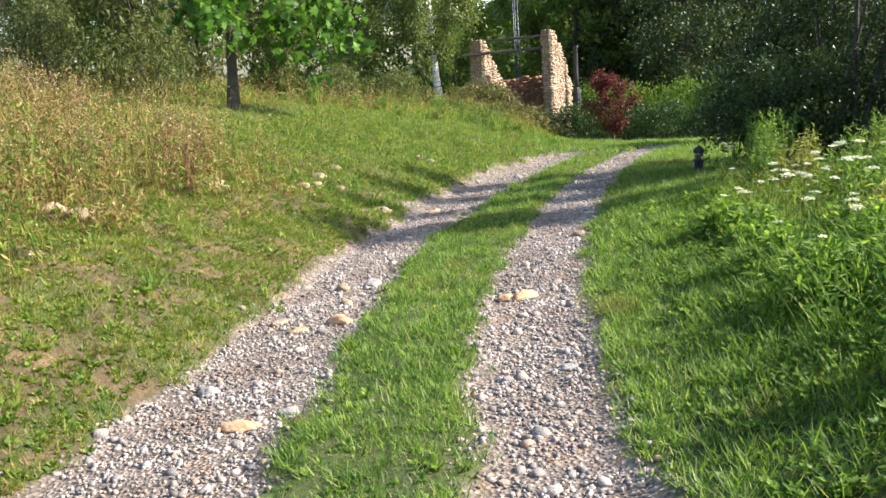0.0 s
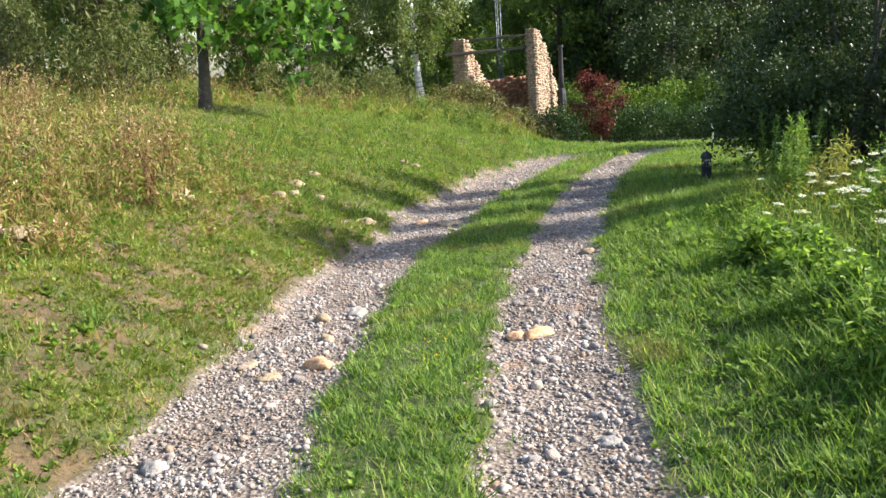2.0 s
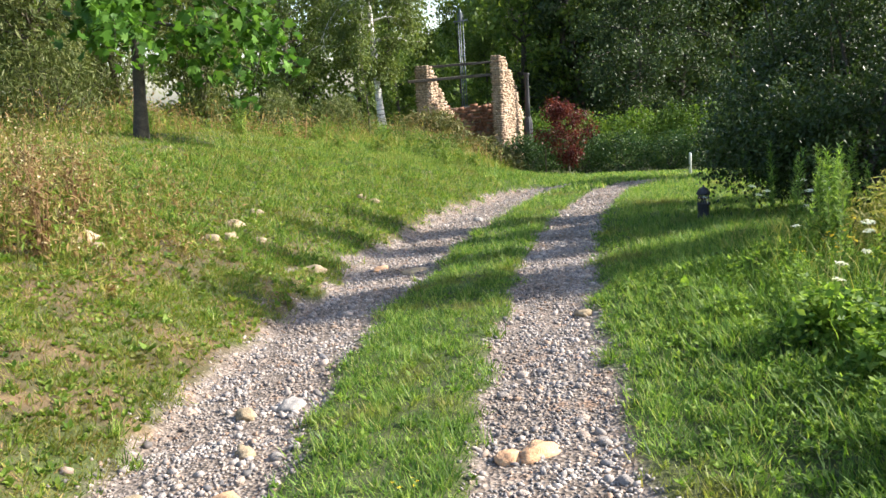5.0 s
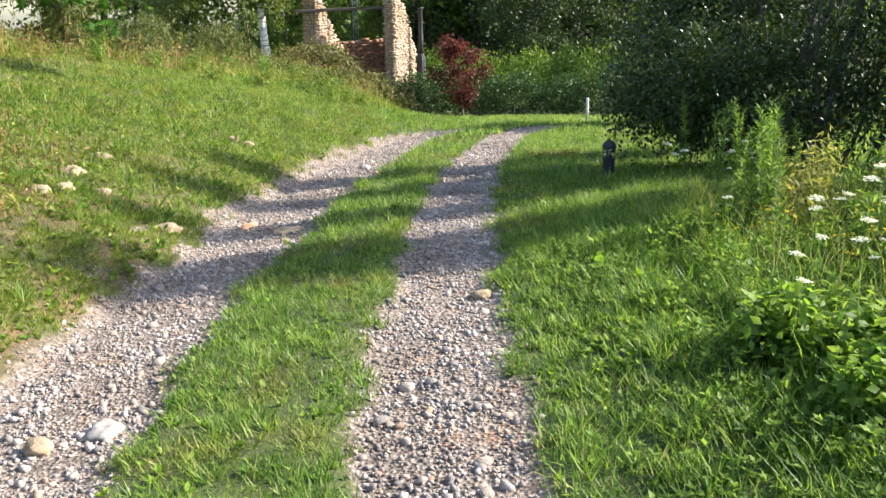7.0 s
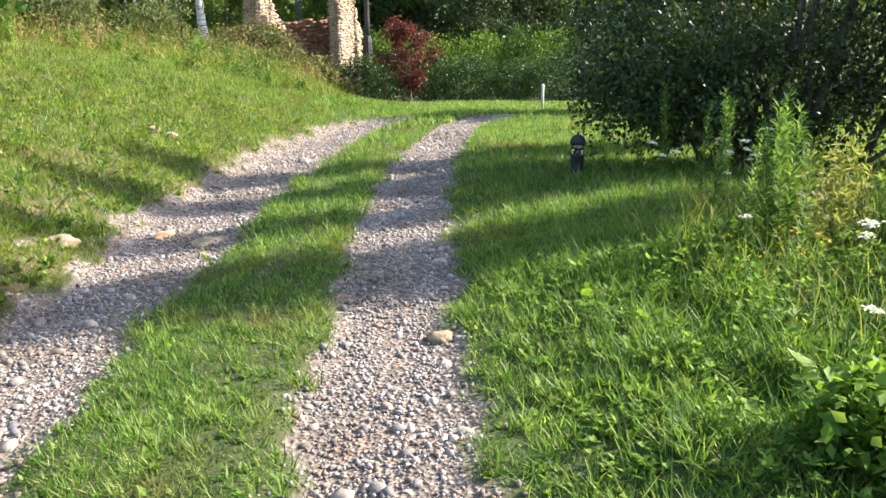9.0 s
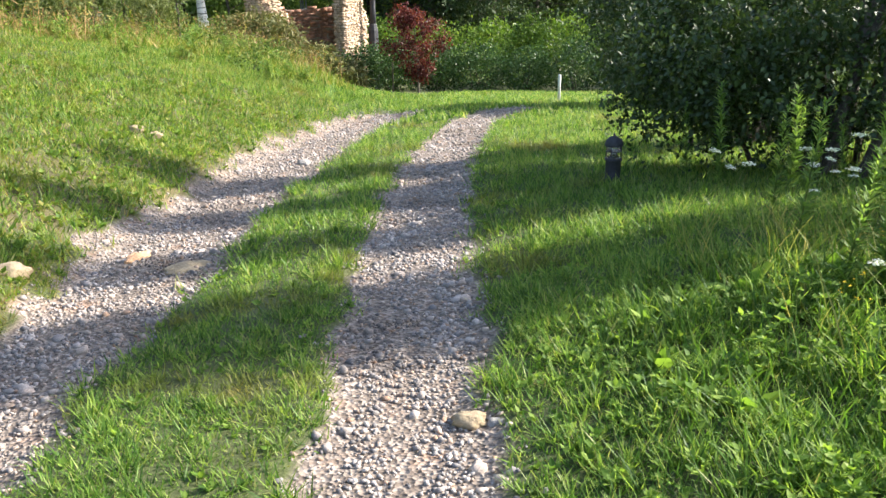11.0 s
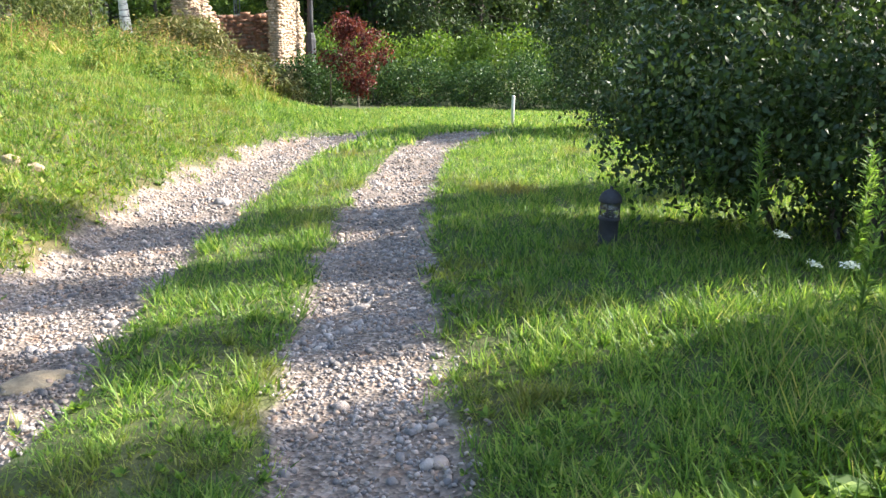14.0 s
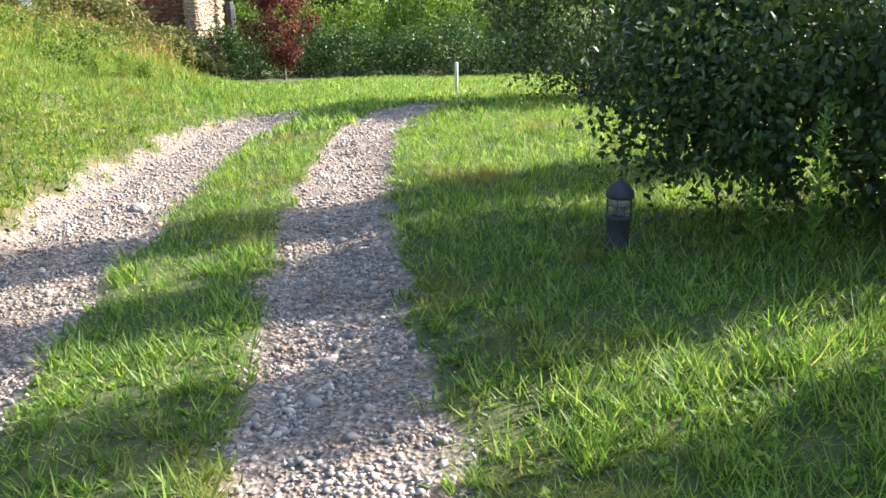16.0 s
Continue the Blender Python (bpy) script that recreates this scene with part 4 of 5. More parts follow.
def build_bank():
    out = []
    bare = lambda x, y: 1 - 0.75 * bareness(x, y, np.full(len(x), -3.0))
    p, u = field(-7, 0.5, 2.6, 13, 1500, lambda x, y, u: lawn_keep(x, y, u) * step(-1.2, -1.5, u) * bare(x, y) * step(-8, -4, u))
    n = len(p)
    out.append(blades(p, RNG.uniform(0.015, 0.06, n), 0.009, 0.85, shape=SLIVER))
    p, u = field(-7, 0.5, 2.6, 13, 300, lambda x, y, u: lawn_keep(x, y, u) * step(-1.2, -1.5, u) * bare(x, y))
    out.append(tufts(p, 11, 0.028, RNG.uniform(0.04, 0.13, len(p)), 0.010, 0.75))
    p, u = field(-7, 0.5, 2.6, 13, 1000, lambda x, y, u: lawn_keep(x, y, u) * step(-1.4, -1.7, u) * (0.3 + 0.7 * bareness(x, y, u)))
    stuff("dead_grass", blades(p, RNG.uniform(0.03, 0.09, len(p)), 0.008, 1.6, shape=SLIVER), M_DRY, "dead straw-coloured grass lying on the bank", "grass")
    p, u = field(-9, 3, 13, 26, 620, lambda x, y, u: lawn_keep(x, y, u) * step(-1.2, -1.5, u) * (1 - 0.6 * bareness(x, y, u)))
    n = len(p)
    out.append(blades(p, RNG.uniform(0.04, 0.12, n), 0.014, 0.6, shape=SLIVER))
    p, u = field(-20, 4, 26, 42, 190, lambda x, y, u: step(-1.2, -2.0, u))
    n = len(p)
    out.append(blades(p, RNG.uniform(0.10, 0.4, n), 0.035, 0.5, shape=SLIVER))
    p, u = field(-16, -5, 3, 26, 190, lambda x, y, u: step(-6, -8, u))
    n = len(p)
    out.append(blades(p, RNG.uniform(0.1, 0.35, n), 0.02, 0.5, shape=SLIVER))
    p, u = field(-5, 9, 12.5, 27, 900, lambda x, y, u: lawn_keep(x, y, u) * step(-1.2, -1.45, u) * step(-8, -5, u) * (1 - 0.85 * bareness(x, y, u)) * (0.35 + 0.65 * np.maximum(step(14.5, 18, y), clumped(x, y, 36) > 0.8)))
    n = len(p)
    q, u = field(-5, 9, 12.5, 27, 22, lambda x, y, u: lawn_keep(x, y, u) * step(-1.2, -1.45, u) * step(-8, -5, u))
    slope = joined(blades(p, RNG.uniform(0.04, 0.12, n), 0.014, 0.65, shape=SLIVER), tufts(q, 16, 0.06, RNG.uniform(0.08, 0.26, len(q)), 0.014, 0.6))
    stuff("slope_grass", slope, M_LAWN, "bright green grass on the slope", "grass")
    return stuff("bank_grass", joined(*out), M_BANK, "thin patchy green and brown grass on the bank", "grass")


def build_tall():
    out = []
    p, u = field(0.5, 6.5, 2.4, 10.8, 380, lambda x, y, u: step(1.6, 2.3, u) * step(10.8, 9.6, y))
    out.append(blades(p, RNG.uniform(0.08, 0.34, len(p)) * (0.6 + 0.4 * step(2.0, 2.8, u)), 0.009, 0.5))
    p, u = field(0.5, 6.5, 2.4, 10.8, 95, lambda x, y, u: step(1.5, 2.2, u) * step(10.8, 9.6, y) * clumped(x, y, 31))
    out.append(tufts(p, 15, 0.045, RNG.uniform(0.2, 0.5, len(p)) * (0.45 + 0.55 * step(1.7, 2.7, u)) * (0.6 + 0.7 * step(7.5, 5, p[:, 1]) * step(1.9, 2.6, u)), 0.0085, 0.5, shape=BLADE))
    p, u = field(5.2, 24, 2, 22, 180, lambda x, y, u: step(4.2, 5.5, u))
    stuff("meadow_grass", blades(p, RNG.uniform(0.1, 0.3, len(p)), 0.024, 0.4, shape=SLIVER), M_LAWN, "sunlit light green meadow grass beyond the verge", "grass")
    p, u = field(3.0, 6.4, 6.6, 11.2, 170, lambda x, y, u: step(2.2, 3.2, u + 0.5 * waves(x, y, 1.1, 34)) * clumped(x, y, 33))
    stuff("straw_grass", blades(p, RNG.uniform(0.2, 0.5, len(p)), 0.006, 0.35), M_STRAW, "yellowing grass stalks gone to seed on the verge", "grass")
    return stuff("tall_grass", joined(*out), M_TALL, "lush tall green grass on the verge", "grass")


build_lawn(), build_bank(), build_tall()


# ---- gravel ----
def pebble_shape():
    """A small angular crushed stone."""
    r = np.random.default_rng(2)
    v = np.array([(0.5, 0, 0), (0.05, 0.5, 0.05), (-0.5, 0.05, 0), (0, -0.5, 0), (0.12, 0.1, 0.5), (-0.1, 0.05, -0.5)], float) + r.normal(0, 0.06, (6, 3))
    f = np.array([(4, 0, 1), (4, 1, 2), (4, 2, 3), (4, 3, 0), (5, 1, 0), (5, 2, 1), (5, 3, 2), (5, 0, 3)])
    return v, f


def cobble_shape():
    bm = bmesh.new()
    bmesh.ops.create_cube(bm, size=1)
    bmesh.ops.bevel(bm, geom=bm.edges[:], offset=0.24, segments=1, affect="EDGES")
    bmesh.ops.triangulate(bm, faces=bm.faces[:])
    bm.verts.index_update()
    r = np.random.default_rng(3)
    v = np.array([w.co[:] for w in bm.verts]) + r.normal(0, 0.06, (len(bm.verts), 3))
    f = np.array([[w.index for w in t.verts] for t in bm.faces])
    bm.free()
    return v, f


def chip_shape(seed):
    """A blocky broken stone of twenty faces."""
    bm = bmesh.new()
    bmesh.ops.create_icosphere(bm, subdivisions=1, radius=0.5)
    bm.verts.index_update()
    r = np.random.default_rng(seed)
    v = np.array([w.co[:] for w in bm.verts])
    v = np.sign(v) * np.abs(v) ** 0.7 * 0.9 + r.normal(0, 0.12, v.shape)
    f = np.array([[w.index for w in t.verts] for t in bm.faces])
    bm.free()
    return v, f


def build_gravel():
    out = []
    small, chip, chip2 = pebble_shape(), chip_shape(5), chip_shape(6)
    for shape, x0, x1, y0, y1, dens, lo, hi, pw in ((small, -2.4, 2.5, 2.6, 9, 1900, 0.008, 0.032, 1.5), (small, -2.2, 4.4, 9, 15, 1500, 0.010, 0.034, 1.5), (small, -1, 7, 15, 24, 600, 0.016, 0.046, 1.4),
                                                    (chip, -2.4, 2.5, 2.6, 9, 70, 0.022, 0.052, 2.2), (chip2, -2.4, 2.5, 2.6, 9, 70, 0.02, 0.046, 2.0), (chip, -2.2, 4.4, 9, 15, 60, 0.022, 0.05, 2.2),
                                                    (chip2, -2.2, 4.4, 9, 15, 50, 0.022, 0.046, 2.0), (chip, -1, 7, 15, 23, 30, 0.03, 0.06, 2)):
        p, u = field(x0, x1, y0, y1, dens, lambda x, y, u: track_mask(x, y, u) ** 1.2 * (0.16 + 0.84 * step(-0.6, 0.25, waves(x, y, 0.5, 41))))
        n = len(p)
        s = lo + (hi - lo) * RNG.uniform(0, 1, n) ** pw
        size = np.stack([s * RNG.uniform(0.9, 1.5, n), s * RNG.uniform(0.7, 1.1, n), s * RNG.uniform(0.5, 0.95, n)], 1)
        p[:, 2] += s * 0.16
        out.append(scatter(shape, p, turns(RNG.uniform(0, 6.28, n), RNG.normal(0, 0.4, n), RNG.normal(0, 0.4, n)), size))
    return stuff("gravel", joined(*out), M_PEBBLE, "loose pale grey gravel in the wheel tracks", "gravel")


build_gravel()


def stone(at, size, mat, label, seed, sink=0.3, yaw=0.0):
    """A weathered field stone, faceted and rounded."""
    bm = bmesh.new()
    bmesh.ops.create_icosphere(bm, subdivisions=3, radius=0.5)
    off = Vector((seed * 3.1, seed * 1.7, 0))
    for v in bm.verts:
        d = v.co.normalized()
        k = 1 + 0.42 * noise.noise(d * 1.6 + off) + 0.10 * noise.noise(d * 4 + off) + 0.04 * noise.noise(d * 11 + off)
        v.co = Vector((d.x * size[0], d.y * size[1], d.z * size[2])) * 0.5 * k
    ob = new("stone", bm_mesh("stone", bm, mat, True))
    ob.matrix_world = pose(at[0], at[1], gz(*at) + size[2] * (0.5 - sink), seed * 5 % 11, seed * 7 % 9, yaw)
    return tagged(ob, label, "stone", "stones by the track")


for k, (x, y, sx, sy, sz, mat, lab) in enumerate([
        (-0.66, 12.55, 0.24, 0.17, 0.14, M_STONE, "rounded pale tan stone beside the wheel track"),
        (0.72, 6.68, 0.24, 0.15, 0.09, M_STONE_ORANGE, "flat ochre stone set in the gravel"),
        (0.57, 6.66, 0.15, 0.13, 0.08, M_STONE_ORANGE, "broken ochre stone set in the gravel"),
        (-0.76, 7.25, 0.16, 0.10, 0.08, M_STONE, "tan stone embedded in the gravel"),
        (-0.76, 6.6, 0.22, 0.15, 0.11, M_STONE_ORANGE, "ochre stone embedded in the gravel"),
        (-1.06, 6.43, 0.16, 0.12, 0.06, M_STONE, "flat tan stone embedded in the gravel"),
        (-1.24, 6.75, 0.18, 0.12, 0.05, M_STONE, "flat tan stone embedded in the gravel"),
        (-1.45, 5.2, 0.16, 0.13, 0.10, M_STONE_GREY, "rounded grey stone at the track edge"),
        (-0.85, 4.55, 0.17, 0.12, 0.05, M_STONE_GREY, "flat grey stone in the gravel"),
        (-1.1, 4.4, 0.28, 0.16, 0.05, M_STONE_ORANGE, "flat rusty stone in the gravel"),
        (0.75, 4.75, 0.15, 0.11, 0.05, M_STONE_GREY, "flat grey stone in the gravel"),
        (-1.67, 13.6, 0.26, 0.2, 0.18, M_STONE, "pale stone sticking out of the bank"),
        (-1.62, 12.9, 0.24, 0.16, 0.12, M_STONE, "pale stone sticking out of the bank"),
        (-1.78, 12.6, 0.22, 0.17, 0.12, M_STONE, "pale stone sticking out of the bank"),
        (-1.5, 14.45, 0.24, 0.15, 0.13, M_STONE, "pale stone sticking out of the bank"),
        (-1.32, 13.15, 0.16, 0.12, 0.1, M_STONE, "pale stone sticking out of the bank"),
        (-2.78, 11.4, 0.3, 0.2, 0.16, M_STONE, "pale stone sticking out of the bank"),
        (-2.6, 11.25, 0.2, 0.13, 0.12, M_STONE, "pale stone sticking out of the bank"),
        (-3.43, 11.58, 0.24, 0.18, 0.15, M_STONE, "pale stone sticking out of the bank"),
        (-3.38, 8.36, 0.42, 0.24, 0.16, M_STONE, "broad pale stone sticking out of the bank"),
        (-3.62, 8.45, 0.24, 0.2, 0.13, M_STONE, "pale stone sticking out of the bank"),
        (-0.58, 8.05, 0.2, 0.15, 0.12, M_STONE_GREY, "pale grey stone lying in the wheel track"),
        (-0.85, 7.95, 0.16, 0.13, 0.10, M_STONE, "tan stone lying in the wheel track"),
        (1.66, 9.52, 0.17, 0.13, 0.10, M_STONE, "rounded tan stone at the edge of the wheel track"),
        (1.76, 9.46, 0.08, 0.07, 0.06, M_STONE_GREY, "small pale stone at the edge of the wheel track"),
        (0.47, 12.72, 0.34, 0.18, 0.07, M_STONE, "flat brown slab in the wheel track"),
        (0.08, 13.3, 0.3, 0.13, 0.07, M_STONE_ORANGE, "flat dark stone in the wheel track"),
        (1.84, 17.37, 0.22, 0.18, 0.12, M_STONE_GREY, "grey stone in the wheel track"),
        (-0.13, 17.25, 0.24, 0.18, 0.12, M_STONE, "pale stone on the bank"),
        (0.08, 17.2, 0.18, 0.16, 0.12, M_STONE, "pale stone on the bank")]):
    stone((x, y), (sx, sy, sz), mat, lab, k + 1, 0.57 if mat is M_STONE_GREY else 0.42, 37 * k % 180)


# ---- larger loose stones in the tracks, one by one ----
def build_track_stones():
    r = np.random.default_rng(77)
    shapes = []
    for k in range(6):
        v, f = cobble_shape()
        shapes.append(mesh_np("track_stone", v * (1, r.uniform(0.6, 0.9), r.uniform(0.4, 0.7)) + r.normal(0, 0.05, v.shape), f, M_PEBBLE))
    p, u = field(-2.4, 4.4, 3, 16, 30, lambda x, y, u: track_mask(x, y, u) ** 2, r)
    for k, (x, y, z) in enumerate(p[:300]):
        s = float(0.035 + 0.05 * r.uniform(0, 1) ** 2.5)
        ob = new("stone", shapes[k % 6])
        ob.matrix_basis = pose(float(x), float(y), float(z) + s * 0.12, float(r.normal(0, 10)), float(r.normal(0, 10)), float(r.uniform(0, 360))) @ Matrix.Scale(s, 4)
        ob.parent = GROUND


build_track_stones()

# ---- herbs and flowers ----
STEM = (np.array([(-0.5, -0.29, 0), (0.5, -0.29, 0), (0, 0.58, 0), (0, 0, 1)], float), np.array([(0, 1, 3), (1, 2, 3), (2, 0, 3)]))
BROAD = (np.array([(0, 0, 0), (0.17, 0.3, 0.05), (0.2, 0.6, 0.05), (0, 1, -0.1), (-0.2, 0.6, 0.05), (-0.17, 0.3, 0.05), (0, 0.5, 0.0)], float),
         np.array([(0, 1, 6), (1, 2, 6), (2, 3, 6), (3, 4, 6), (4, 5, 6), (5, 0, 6)]))


def rosettes(pts, count, size, elev, shape=LEAF, rng=RNG):
    """Leaves spreading from each place."""
    p = np.repeat(pts, count, 0)
    n = len(p)
    s = np.repeat(size * rng.uniform(0.6, 1.4, len(pts)), count) * rng.uniform(0.6, 1.1, n)
    return scatter(shape, p, turns(rng.uniform(0, 6.28, n), rng.normal(elev, 0.3, n), rng.normal(0, 0.25, n)), s)


def stalks(pts, height, width, lean=0.12, rng=RNG):
    n = len(pts)
    rot = turns(rng.uniform(0, 6.28, n), rng.normal(0, lean, n), rng.normal(0, lean, n))
    return scatter(STEM, pts, rot, np.stack([np.full(n, width), np.full(n, width), height], 1)), rot


def along(pts, rot, height, count, lo, hi, fuzz, rng=RNG):
    """Places along stalks, between the shares lo and hi of their height."""
    k = np.repeat(np.arange(len(pts)), count)
    t = rng.uniform(lo, hi, len(k)) * height[k]
    return pts[k] + rot[k][:, :, 2] * t[:, None] + rng.normal(0, fuzz, (len(k), 3))


def build_dry_herbs():
    green, brown = [], []
    p, u = field(-12, -1.5, 4.5, 19, 85, lambda x, y, u: step(-2.6, -3.6, u + 0.5 * waves(x, y, 2.5, 61)) * (0.3 + 0.7 * step(-0.3, 0.5, waves(x, y, 1.6, 62))) * step(15.5, 11.5, y + 0.3 * (x + 3)))
    h = (0.15 + RNG.uniform(0.25, 1.0, len(p)) * step(-2.6, -4.0, u)) * (0.75 + 0.35 * step(-0.5, 0.5, waves(p[:, 0], p[:, 1], 2.0, 64)))
    st, rot = stalks(p, h, 0.008, 0.2)
    brown.append(st)
    brown.append(leaves(along(p, rot, h, 9, 0.2, 0.95, 0.05), 0.085, THIN))
    q = along(p, rot, h, 9, 0.86, 1.06, 0.035)
    stuff("seed_heads", leaves(q[RNG.uniform(0, 1, len(q)) < 0.55], 0.027), M_SEED, "pale dry seed heads on tall weeds", "weeds")
    q = along(p, rot, h, 11, 0.05, 0.85, 0.06)
    green.append(leaves(q, 0.085, THIN))
    p, u = field(-3.6, 0.6, 25, 29, 26, lambda x, y, u: step(0.2, 0.7, waves(x, y, 3.2, 66)) * 0.8)
    h = RNG.uniform(0.3, 0.6, len(p))
    st, rot = stalks(p, h, 0.014, 0.25)
    brown.append(st)
    brown.append(leaves(along(p, rot, h, 16, 0.1, 1.0, 0.09), 0.10, THIN))
    p, u = field(-24, 4.5, 22, 44, 9, lambda x, y, u: step(-6, -9, u) * (0.3 + 0.7 * step(0, 0.6, waves(x, y, 4, 63))))
    h = RNG.uniform(0.35, 1.0, len(p))
    st, rot = stalks(p, h, 0.02, 0.2)
    brown.append(st)
    brown.append(leaves(along(p, rot, h, 9, 0.3, 1.0, 0.10), 0.11, THIN))
    green.append(leaves(along(p, rot, h, 9, 0.0, 0.8, 0.12), 0.14, THIN))
    stuff("dry_weeds", joined(*brown), M_DRY, "tall dry brown weeds with seed heads on the bank", "weeds")
    stuff("bank_herbs", joined(*green), M_BANK, "narrow green herb leaves among dry weeds", "weeds")


def build_low_herbs():
    out = []
    p, u = field(-6.5, 1.5, 2.8, 18, 110, lambda x, y, u: lawn_keep(x, y, u) * step(-1.45, -1.7, u) * (0.3 + 0.7 * step(-0.2, 0.5, waves(x, y, 0.9, 71))))
    q, u = field(-6.5, 0.3, 2.8, 10.5, 300, lambda x, y, u: lawn_keep(x, y, u) * step(-1.4, -1.65, u) * step(-5.5, -4, u) * (0.25 + 0.75 * step(-0.5, 0.4, waves(x, y, 0.55, 75))))
    w, u = field(-6.5, 2.5, 10.5, 21, 75, lambda x, y, u: lawn_keep(x, y, u) * step(-1.4, -1.65, u) * step(-6.5, -4.5, u) * clumped(x, y, 76) ** 2)
    w[:, 2] += RNG.uniform(0, 0.06, len(w))
    stuff("bank_rosettes", joined(rosettes(p, 9, 0.046, 0.55), rosettes(q, 7, 0.041, 0.6), rosettes(w, 7, 0.06, 0.6)), M_BANKLEAF, "low yellowish herb rosettes on the bank", "herbs")
    p, u = field(-6.5, 1.5, 2.8, 18, 18, lambda x, y, u: lawn_keep(x, y, u) * step(-1.45, -1.7, u) * step(0.1, 0.6, waves(x, y, 0.9, 74)))
    out.append(rosettes(p, 12, 0.07, 0.6))
    p, u = field(-1.5, 3.5, 2.8, 14, 45, lambda x, y, u: lawn_keep(x, y, u) * step(-0.7, -0.5, u) * step(2.2, 1.6, u))
    out.append(rosettes(p, 8, 0.04, 0.6))
    p, u = field(1.0, 7, 2.6, 11.8, 520, lambda x, y, u: step(1.3, 1.9, u) * (0.3 + 0.7 * step(-0.3, 0.4, waves(x, y, 0.7, 72))) * (0.25 + 0.75 * step(11.2, 9.4, y)))
    p[:, 2] += RNG.uniform(0, 1, len(p)) ** 0.7 * (0.05 + 0.3 * step(1.7, 2.8, u) * step(-0.6, 0.8, waves(p[:, 0], p[:, 1], 0.6, 73)) * step(10.6, 9, p[:, 1]))
    out.append(rosettes(p, 8, 0.036, 0.4))
    stuff("low_herbs", joined(*out), M_HERB, "low broad-leaved herbs growing in the grass", "herbs")


build_dry_herbs(), build_low_herbs()


def herb_thing(name, label, category, group, parts):
    base = new(name)
    for pname, vf, mat in parts:
        part(pname, mesh_np(pname, *vf, mat), base, kind="stuff" if pname.endswith("_head") else "")
    return tagged(base, label, category, group)


def strew(src, places, lo, hi, seed):
    """Copies of a plant at places on the ground; the first keeps the original."""
    r = np.random.default_rng(seed)
    for k, (x, y) in enumerate(places):
        s = float(r.uniform(lo, hi))
        m = pose(x, y, gz(x, y) - 0.005, float(r.normal(0, 5)), float(r.normal(0, 5)), float(r.uniform(0, 360)))
        if k == 0:
            src.matrix_world = m
        else:
            src.scale = (s, s, s)
            copy_thing(src, m)
    src.scale = (1, 1, 1)


def fleabane(seed):
    r = np.random.default_rng(seed)
    p = np.zeros((1, 3))
    h = np.array([0.82])
    st, rot = stalks(p, h, 0.012, 0.03, r)
    q = along(p, rot, h, 150, 0.12, 1.0, 0.004, r)
    k = len(q)
    lf = scatter(THIN, q, turns(r.uniform(0, 6.28, k), r.normal(0.65, 0.25, k), r.normal(0, 0.2, k)), 0.095 * (1.1 - 0.5 * q[:, 2] / 0.82))
    return [("stem", st, M_WEED), ("foliage", lf, M_FLEA)]


def umbel(seed, h=0.55):
    r = np.random.default_rng(seed)
    p = np.zeros((1, 3))
    st, rot = stalks(p, np.array([h]), 0.008, 0.05, r)
    top = rot[0][:, 2] * h
    n = 70
    a, d = r.uniform(0, 6.28, n), 0.042 * np.sqrt(r.uniform(0, 1, n))
    q = top + np.stack([d * np.cos(a), d * np.sin(a), 0.012 - d * 0.15 + r.normal(0, 0.003, n)], 1)
    fl = scatter(LEAF, q, turns(r.uniform(0, 6.28, n), r.normal(0, 0.3, n), r.normal(0, 0.3, n)), 0.02 * r.uniform(0.7, 1.3, n))
    lf = leaves(along(p, rot, np.array([h]), 16, 0.05, 0.7, 0.02, r), 0.06, THIN, r)
    return [("stem", st, M_HERB), ("flower_head", fl, M_WHITE), ("foliage", lf, M_HERB)]


def dock(seed, upright):
    r = np.random.default_rng(seed)
    return [("foliage", rosettes(np.zeros((1, 3)), 12, 0.17, upright, BROAD, r), M_HERB)]


def goldflower(seed):
    r = np.random.default_rng(seed)
    p = r.normal(0, 0.05, (6, 3)) * (1, 1, 0)
    h = r.uniform(0.22, 0.42, 6)
    st, rot = stalks(p, h, 0.006, 0.15, r)
    fl = rosettes(along(p, rot, h, 3, 0.9, 1.02, 0.015, r), 7, 0.014, 0.2, LEAF, r)
    lf = leaves(along(p, rot, h, 12, 0.05, 0.8, 0.02, r), 0.05, THIN, r)
    return [("stem", st, M_HERB), ("flower_head", fl, M_YELLOW), ("foliage", lf, M_HERB)]


def tuft(seed, h):
    r = np.random.default_rng(seed)
    p = r.normal(0, 0.035, (46, 3)) * (1, 1, 0)
    return [("foliage", blades(p, r.uniform(0.5, 1.0, 46) * h, 0.008, 0.5, r), M_LAWN)]


def about(cx, cy, sx, sy, n, seed):
    r = np.random.default_rng(seed)
    return [(float(cx + sx * a), float(cy + sy * b)) for a, b in r.normal(0, 1, (n, 2))]


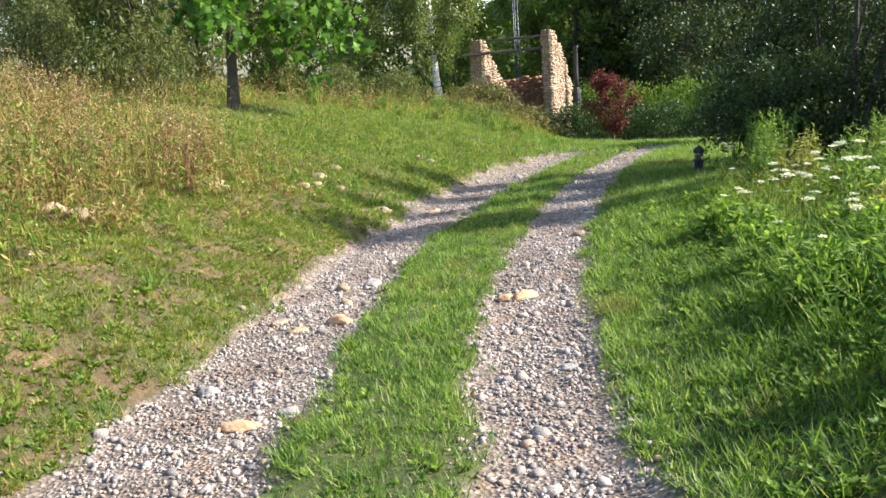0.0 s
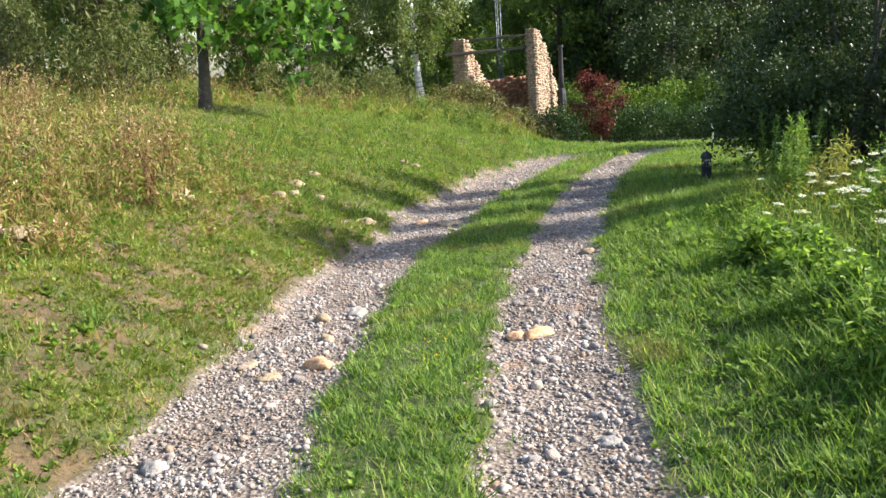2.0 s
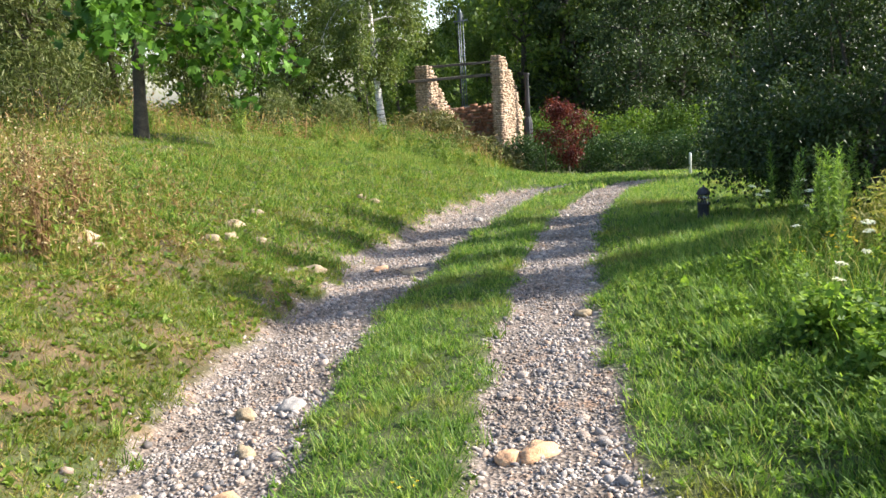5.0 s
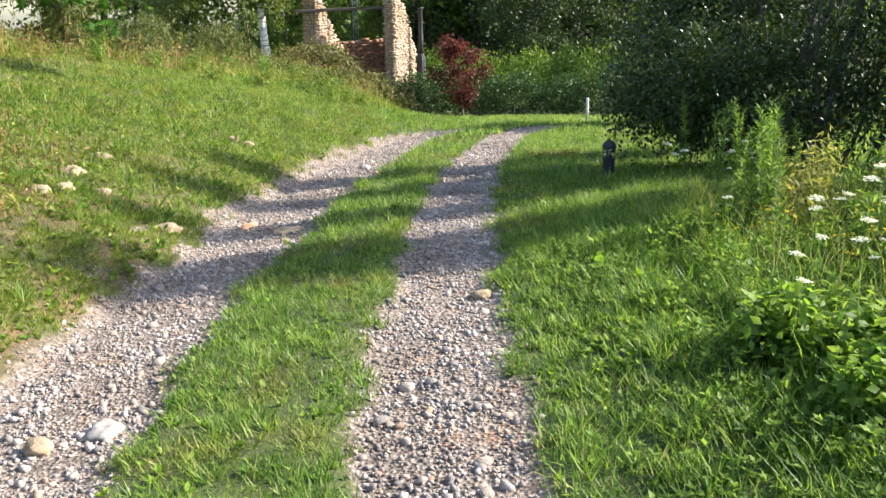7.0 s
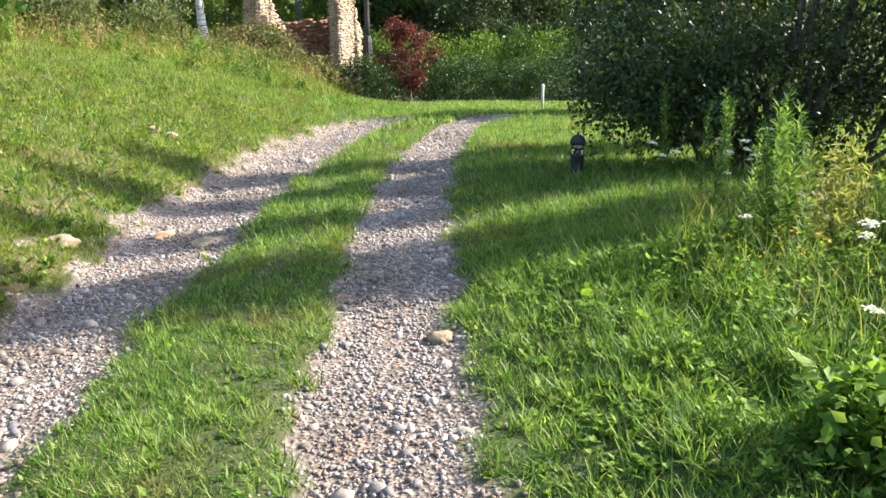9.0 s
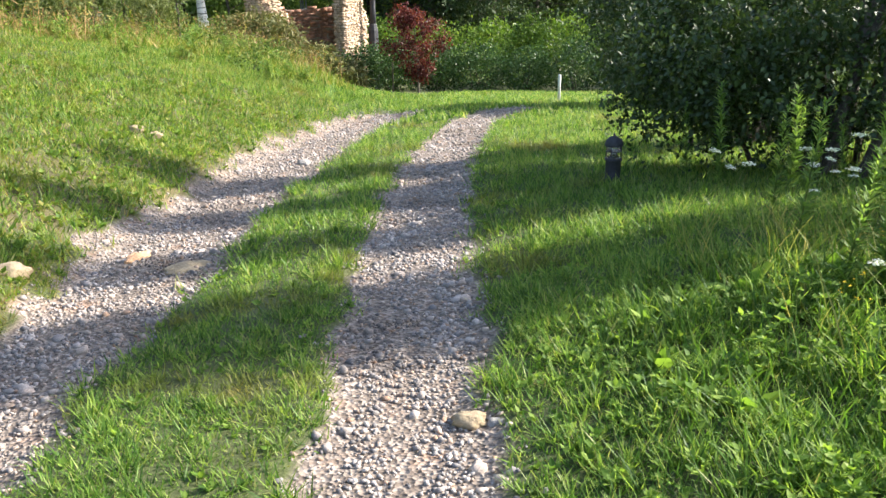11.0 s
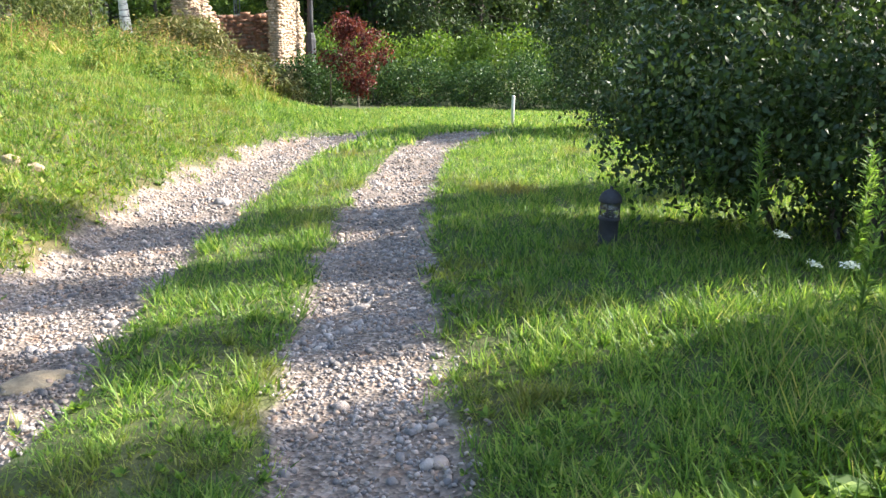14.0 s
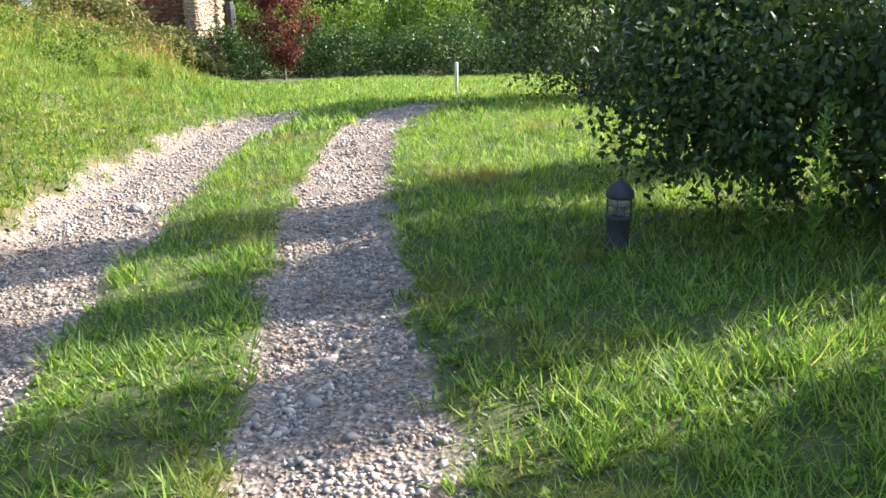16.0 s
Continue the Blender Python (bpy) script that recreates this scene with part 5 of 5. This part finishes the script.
def bank_weed(seed, h, dry):
    """A branching weed: several stems from one root, leaves below, heads above."""
    r = np.random.default_rng(seed)
    p = r.normal(0, 0.07, (7, 3)) * (1, 1, 0)
    hh = r.uniform(0.6, 1.0, 7) * h
    st, rot = stalks(p, hh, 0.009, 0.2, r)
    low = leaves(along(p, rot, hh, 22, 0.05, 0.75, 0.035, r), 0.10, THIN, r, 0.2)
    side = along(p, rot, hh, 5, 0.45, 0.8, 0.004, r)
    tw, trot = stalks(side, np.full(len(side), 0.26 * h), 0.005, 0.55, r)
    heads = leaves(along(side, trot, np.full(len(side), 0.26 * h), 4, 0.5, 1.05, 0.015, r), 0.03, LEAF, r)
    return [("stem", joined(st, tw), M_RUSSET if dry else M_WEED), ("foliage", low, M_RUSSET if dry else M_BANKLEAF), ("seed_head", heads, (M_FLEA, M_SEED, M_RUSSET)[dry])]


for k, (h, dry, n, label) in enumerate(((0.95, 1, 46, "tall dry russet weed with pale seed heads"), (0.8, 0, 44, "leafy green weed with pale buds"), (0.75, 2, 34, "brown withered weed with bare stems"))):
    w = herb_thing("bank_weed", label, "weed", "tall weeds on the bank", bank_weed(300 + k, h, dry))
    r = np.random.default_rng(310 + k)
    pts, u = field(-8.5, -2.6, 5.5, 15, 14, lambda x, y, u: step(-3.0, -4.2, u + 0.6 * waves(x, y, 1.6, 320 + k)) * step(15.5, 11.5, y + 0.3 * (x + 3)), r)
    strew(w, [(float(a), float(b)) for a, b, _ in pts[:n]], 0.55, 1.15, 330 + k)
for k, (h, n) in enumerate(((0.6, 50), (0.45, 50))):
    w = herb_thing("slope_herb", "leafy yellow-green herb on the far slope", "weed", "herbs on the far slope", bank_weed(340 + k, h, 0))
    r = np.random.default_rng(350 + k)
    pts, u = field(-7, 3, 22.5, 37, 3, lambda x, y, u: step(-2.5, -4.5, u + 1.5 * waves(x, y, 3.0, 360)) * step(0.0, 0.5, waves(x, y, 2.2, 361 + k)), r)
    strew(w, [(float(a), float(b)) for a, b, _ in pts[:n]], 0.8, 1.6, 370 + k)
weed = herb_thing("fleabane", "tall green weed stalk with narrow leaves all along it", "weed", "tall weeds by the bush", fleabane(1))
strew(weed, about(3.72, 9.65, 0.16, 0.2, 10, 2) + about(4.55, 10.6, 0.3, 0.3, 4, 3) + about(4.75, 12.4, 0.3, 0.4, 6, 14) + about(4.3, 8.6, 0.4, 0.5, 3, 15), 0.75, 1.2, 4)
carrot = herb_thing("white_umbel_flower", "tall stem with a flat white flower head", "flower", "white flowers on the verge", umbel(5))
strew(carrot, about(3.7, 7.3, 0.5, 0.9, 44, 6) + about(2.9, 5.6, 0.35, 0.6, 14, 16) + about(4.35, 10.9, 0.22, 0.35, 12, 17), 0.6, 1.2, 7)
for k, (up, n) in enumerate(((1.05, 60), (0.75, 60))):
    d = herb_thing("dock_plant", "clump of broad upright bright green leaves in grass", "plant", "broad-leaved plants on the verge", dock(8 + k, up))
    r = np.random.default_rng(30 + k)
    xy = [(float(x), float(y)) for x, y in zip(r.uniform(1.9, 5.0, n * 2), r.uniform(3.2, 10.3, n * 2)) if x > 1.25 + 0.12 * y][:n]
    strew(d, xy, 0.45, 1.15, 9 + k)
gold = herb_thing("yellow_flower", "clump of small yellow flowers on thin stems", "flower", "yellow flowers on the verge", goldflower(12))
strew(gold, about(3.7, 8.7, 0.35, 0.5, 18, 13) + about(4.2, 7.2, 0.4, 0.5, 8, 19) + [(0.05, 5.55)], 0.6, 1.1, 20)
for k, (h, n) in enumerate(((0.15, 40), (0.22, 30))):
    t = herb_thing("grass_tuft", "dense tuft of longer green grass", "grass tuft", "grass tufts along the tracks", tuft(22 + k, h))
    r = np.random.default_rng(50 + k)
    pts, u = field(-4, 4, 3.2, 16, 60, lambda x, y, u: lawn_keep(x, y, u) * (np.abs(np.abs(u) - (1.75 if k else 0.8)) < 0.75), r)
    strew(t, [(float(a), float(b)) for a, b, _ in pts[:n]], 0.6, 1.1, 24 + k)


# ---- waist-low leafy clumps that edge the verge ----
clump_spots = [(2.15, 3.3), (2.5, 3.9), (2.2, 4.6), (2.75, 4.5), (2.45, 5.3), (2.95, 5.6), (3.3, 5.0), (3.0, 3.7)]
rr = np.random.default_rng(91)
for k, (x, y) in enumerate(clump_spots):
    r, h = float(rr.uniform(0.26, 0.42)), float(rr.uniform(0.32, 0.52))
    shrub("herb_clump", "tall leafy green herb clump on the verge", 230 + k, (x, y), [(0, 0, h * 0.4, r, r, h * 0.6), (float(rr.normal(0, 0.15)), float(rr.normal(0, 0.15)), h * 0.65, r * 0.5, r * 0.5, h * 0.45)], 1700, 0.09, M_TALL,
          THIN, stems=7, group="leafy clumps on the verge", flat=0.7, category="herbs", shell=0.2)
for k in range(13):
    x, y = float(rr.uniform(3.2, 4.9)), float(rr.uniform(5.8, 9.6))
    r, h = float(rr.uniform(0.25, 0.45)), float(rr.uniform(0.4, 0.72))
    shrub("herb_clump", "feathery yellow-green herb clump on the sunny verge", 260 + k, (x, y), [(0, 0, h * 0.4, r, r, h * 0.6), (float(rr.normal(0, 0.12)), float(rr.normal(0, 0.12)), h * 0.75, r * 0.5, r * 0.5, h * 0.4)], 1300, 0.075,
          M_FLEA if k % 3 else M_STRAW, THIN, stems=8, group="leafy clumps on the verge", flat=0.7, category="herbs", shell=0.2)
for k in range(16):
    y = float(rr.uniform(3.1, 7.6))
    x = 2.0 + 0.11 * (y - 3) + float(rr.uniform(0, 1.0))
    r, h = float(rr.uniform(0.14, 0.28)), float(rr.uniform(0.22, 0.42))
    shrub("herb_clump", "small bright green broad-leaved herb clump in the grass", 280 + k, (x, y), [(0, 0, h * 0.45, r, r, h * 0.6)], 620, 0.06, M_HERB, stems=5, group="leafy clumps on the verge", flat=0.6, category="herbs", shell=0.3)
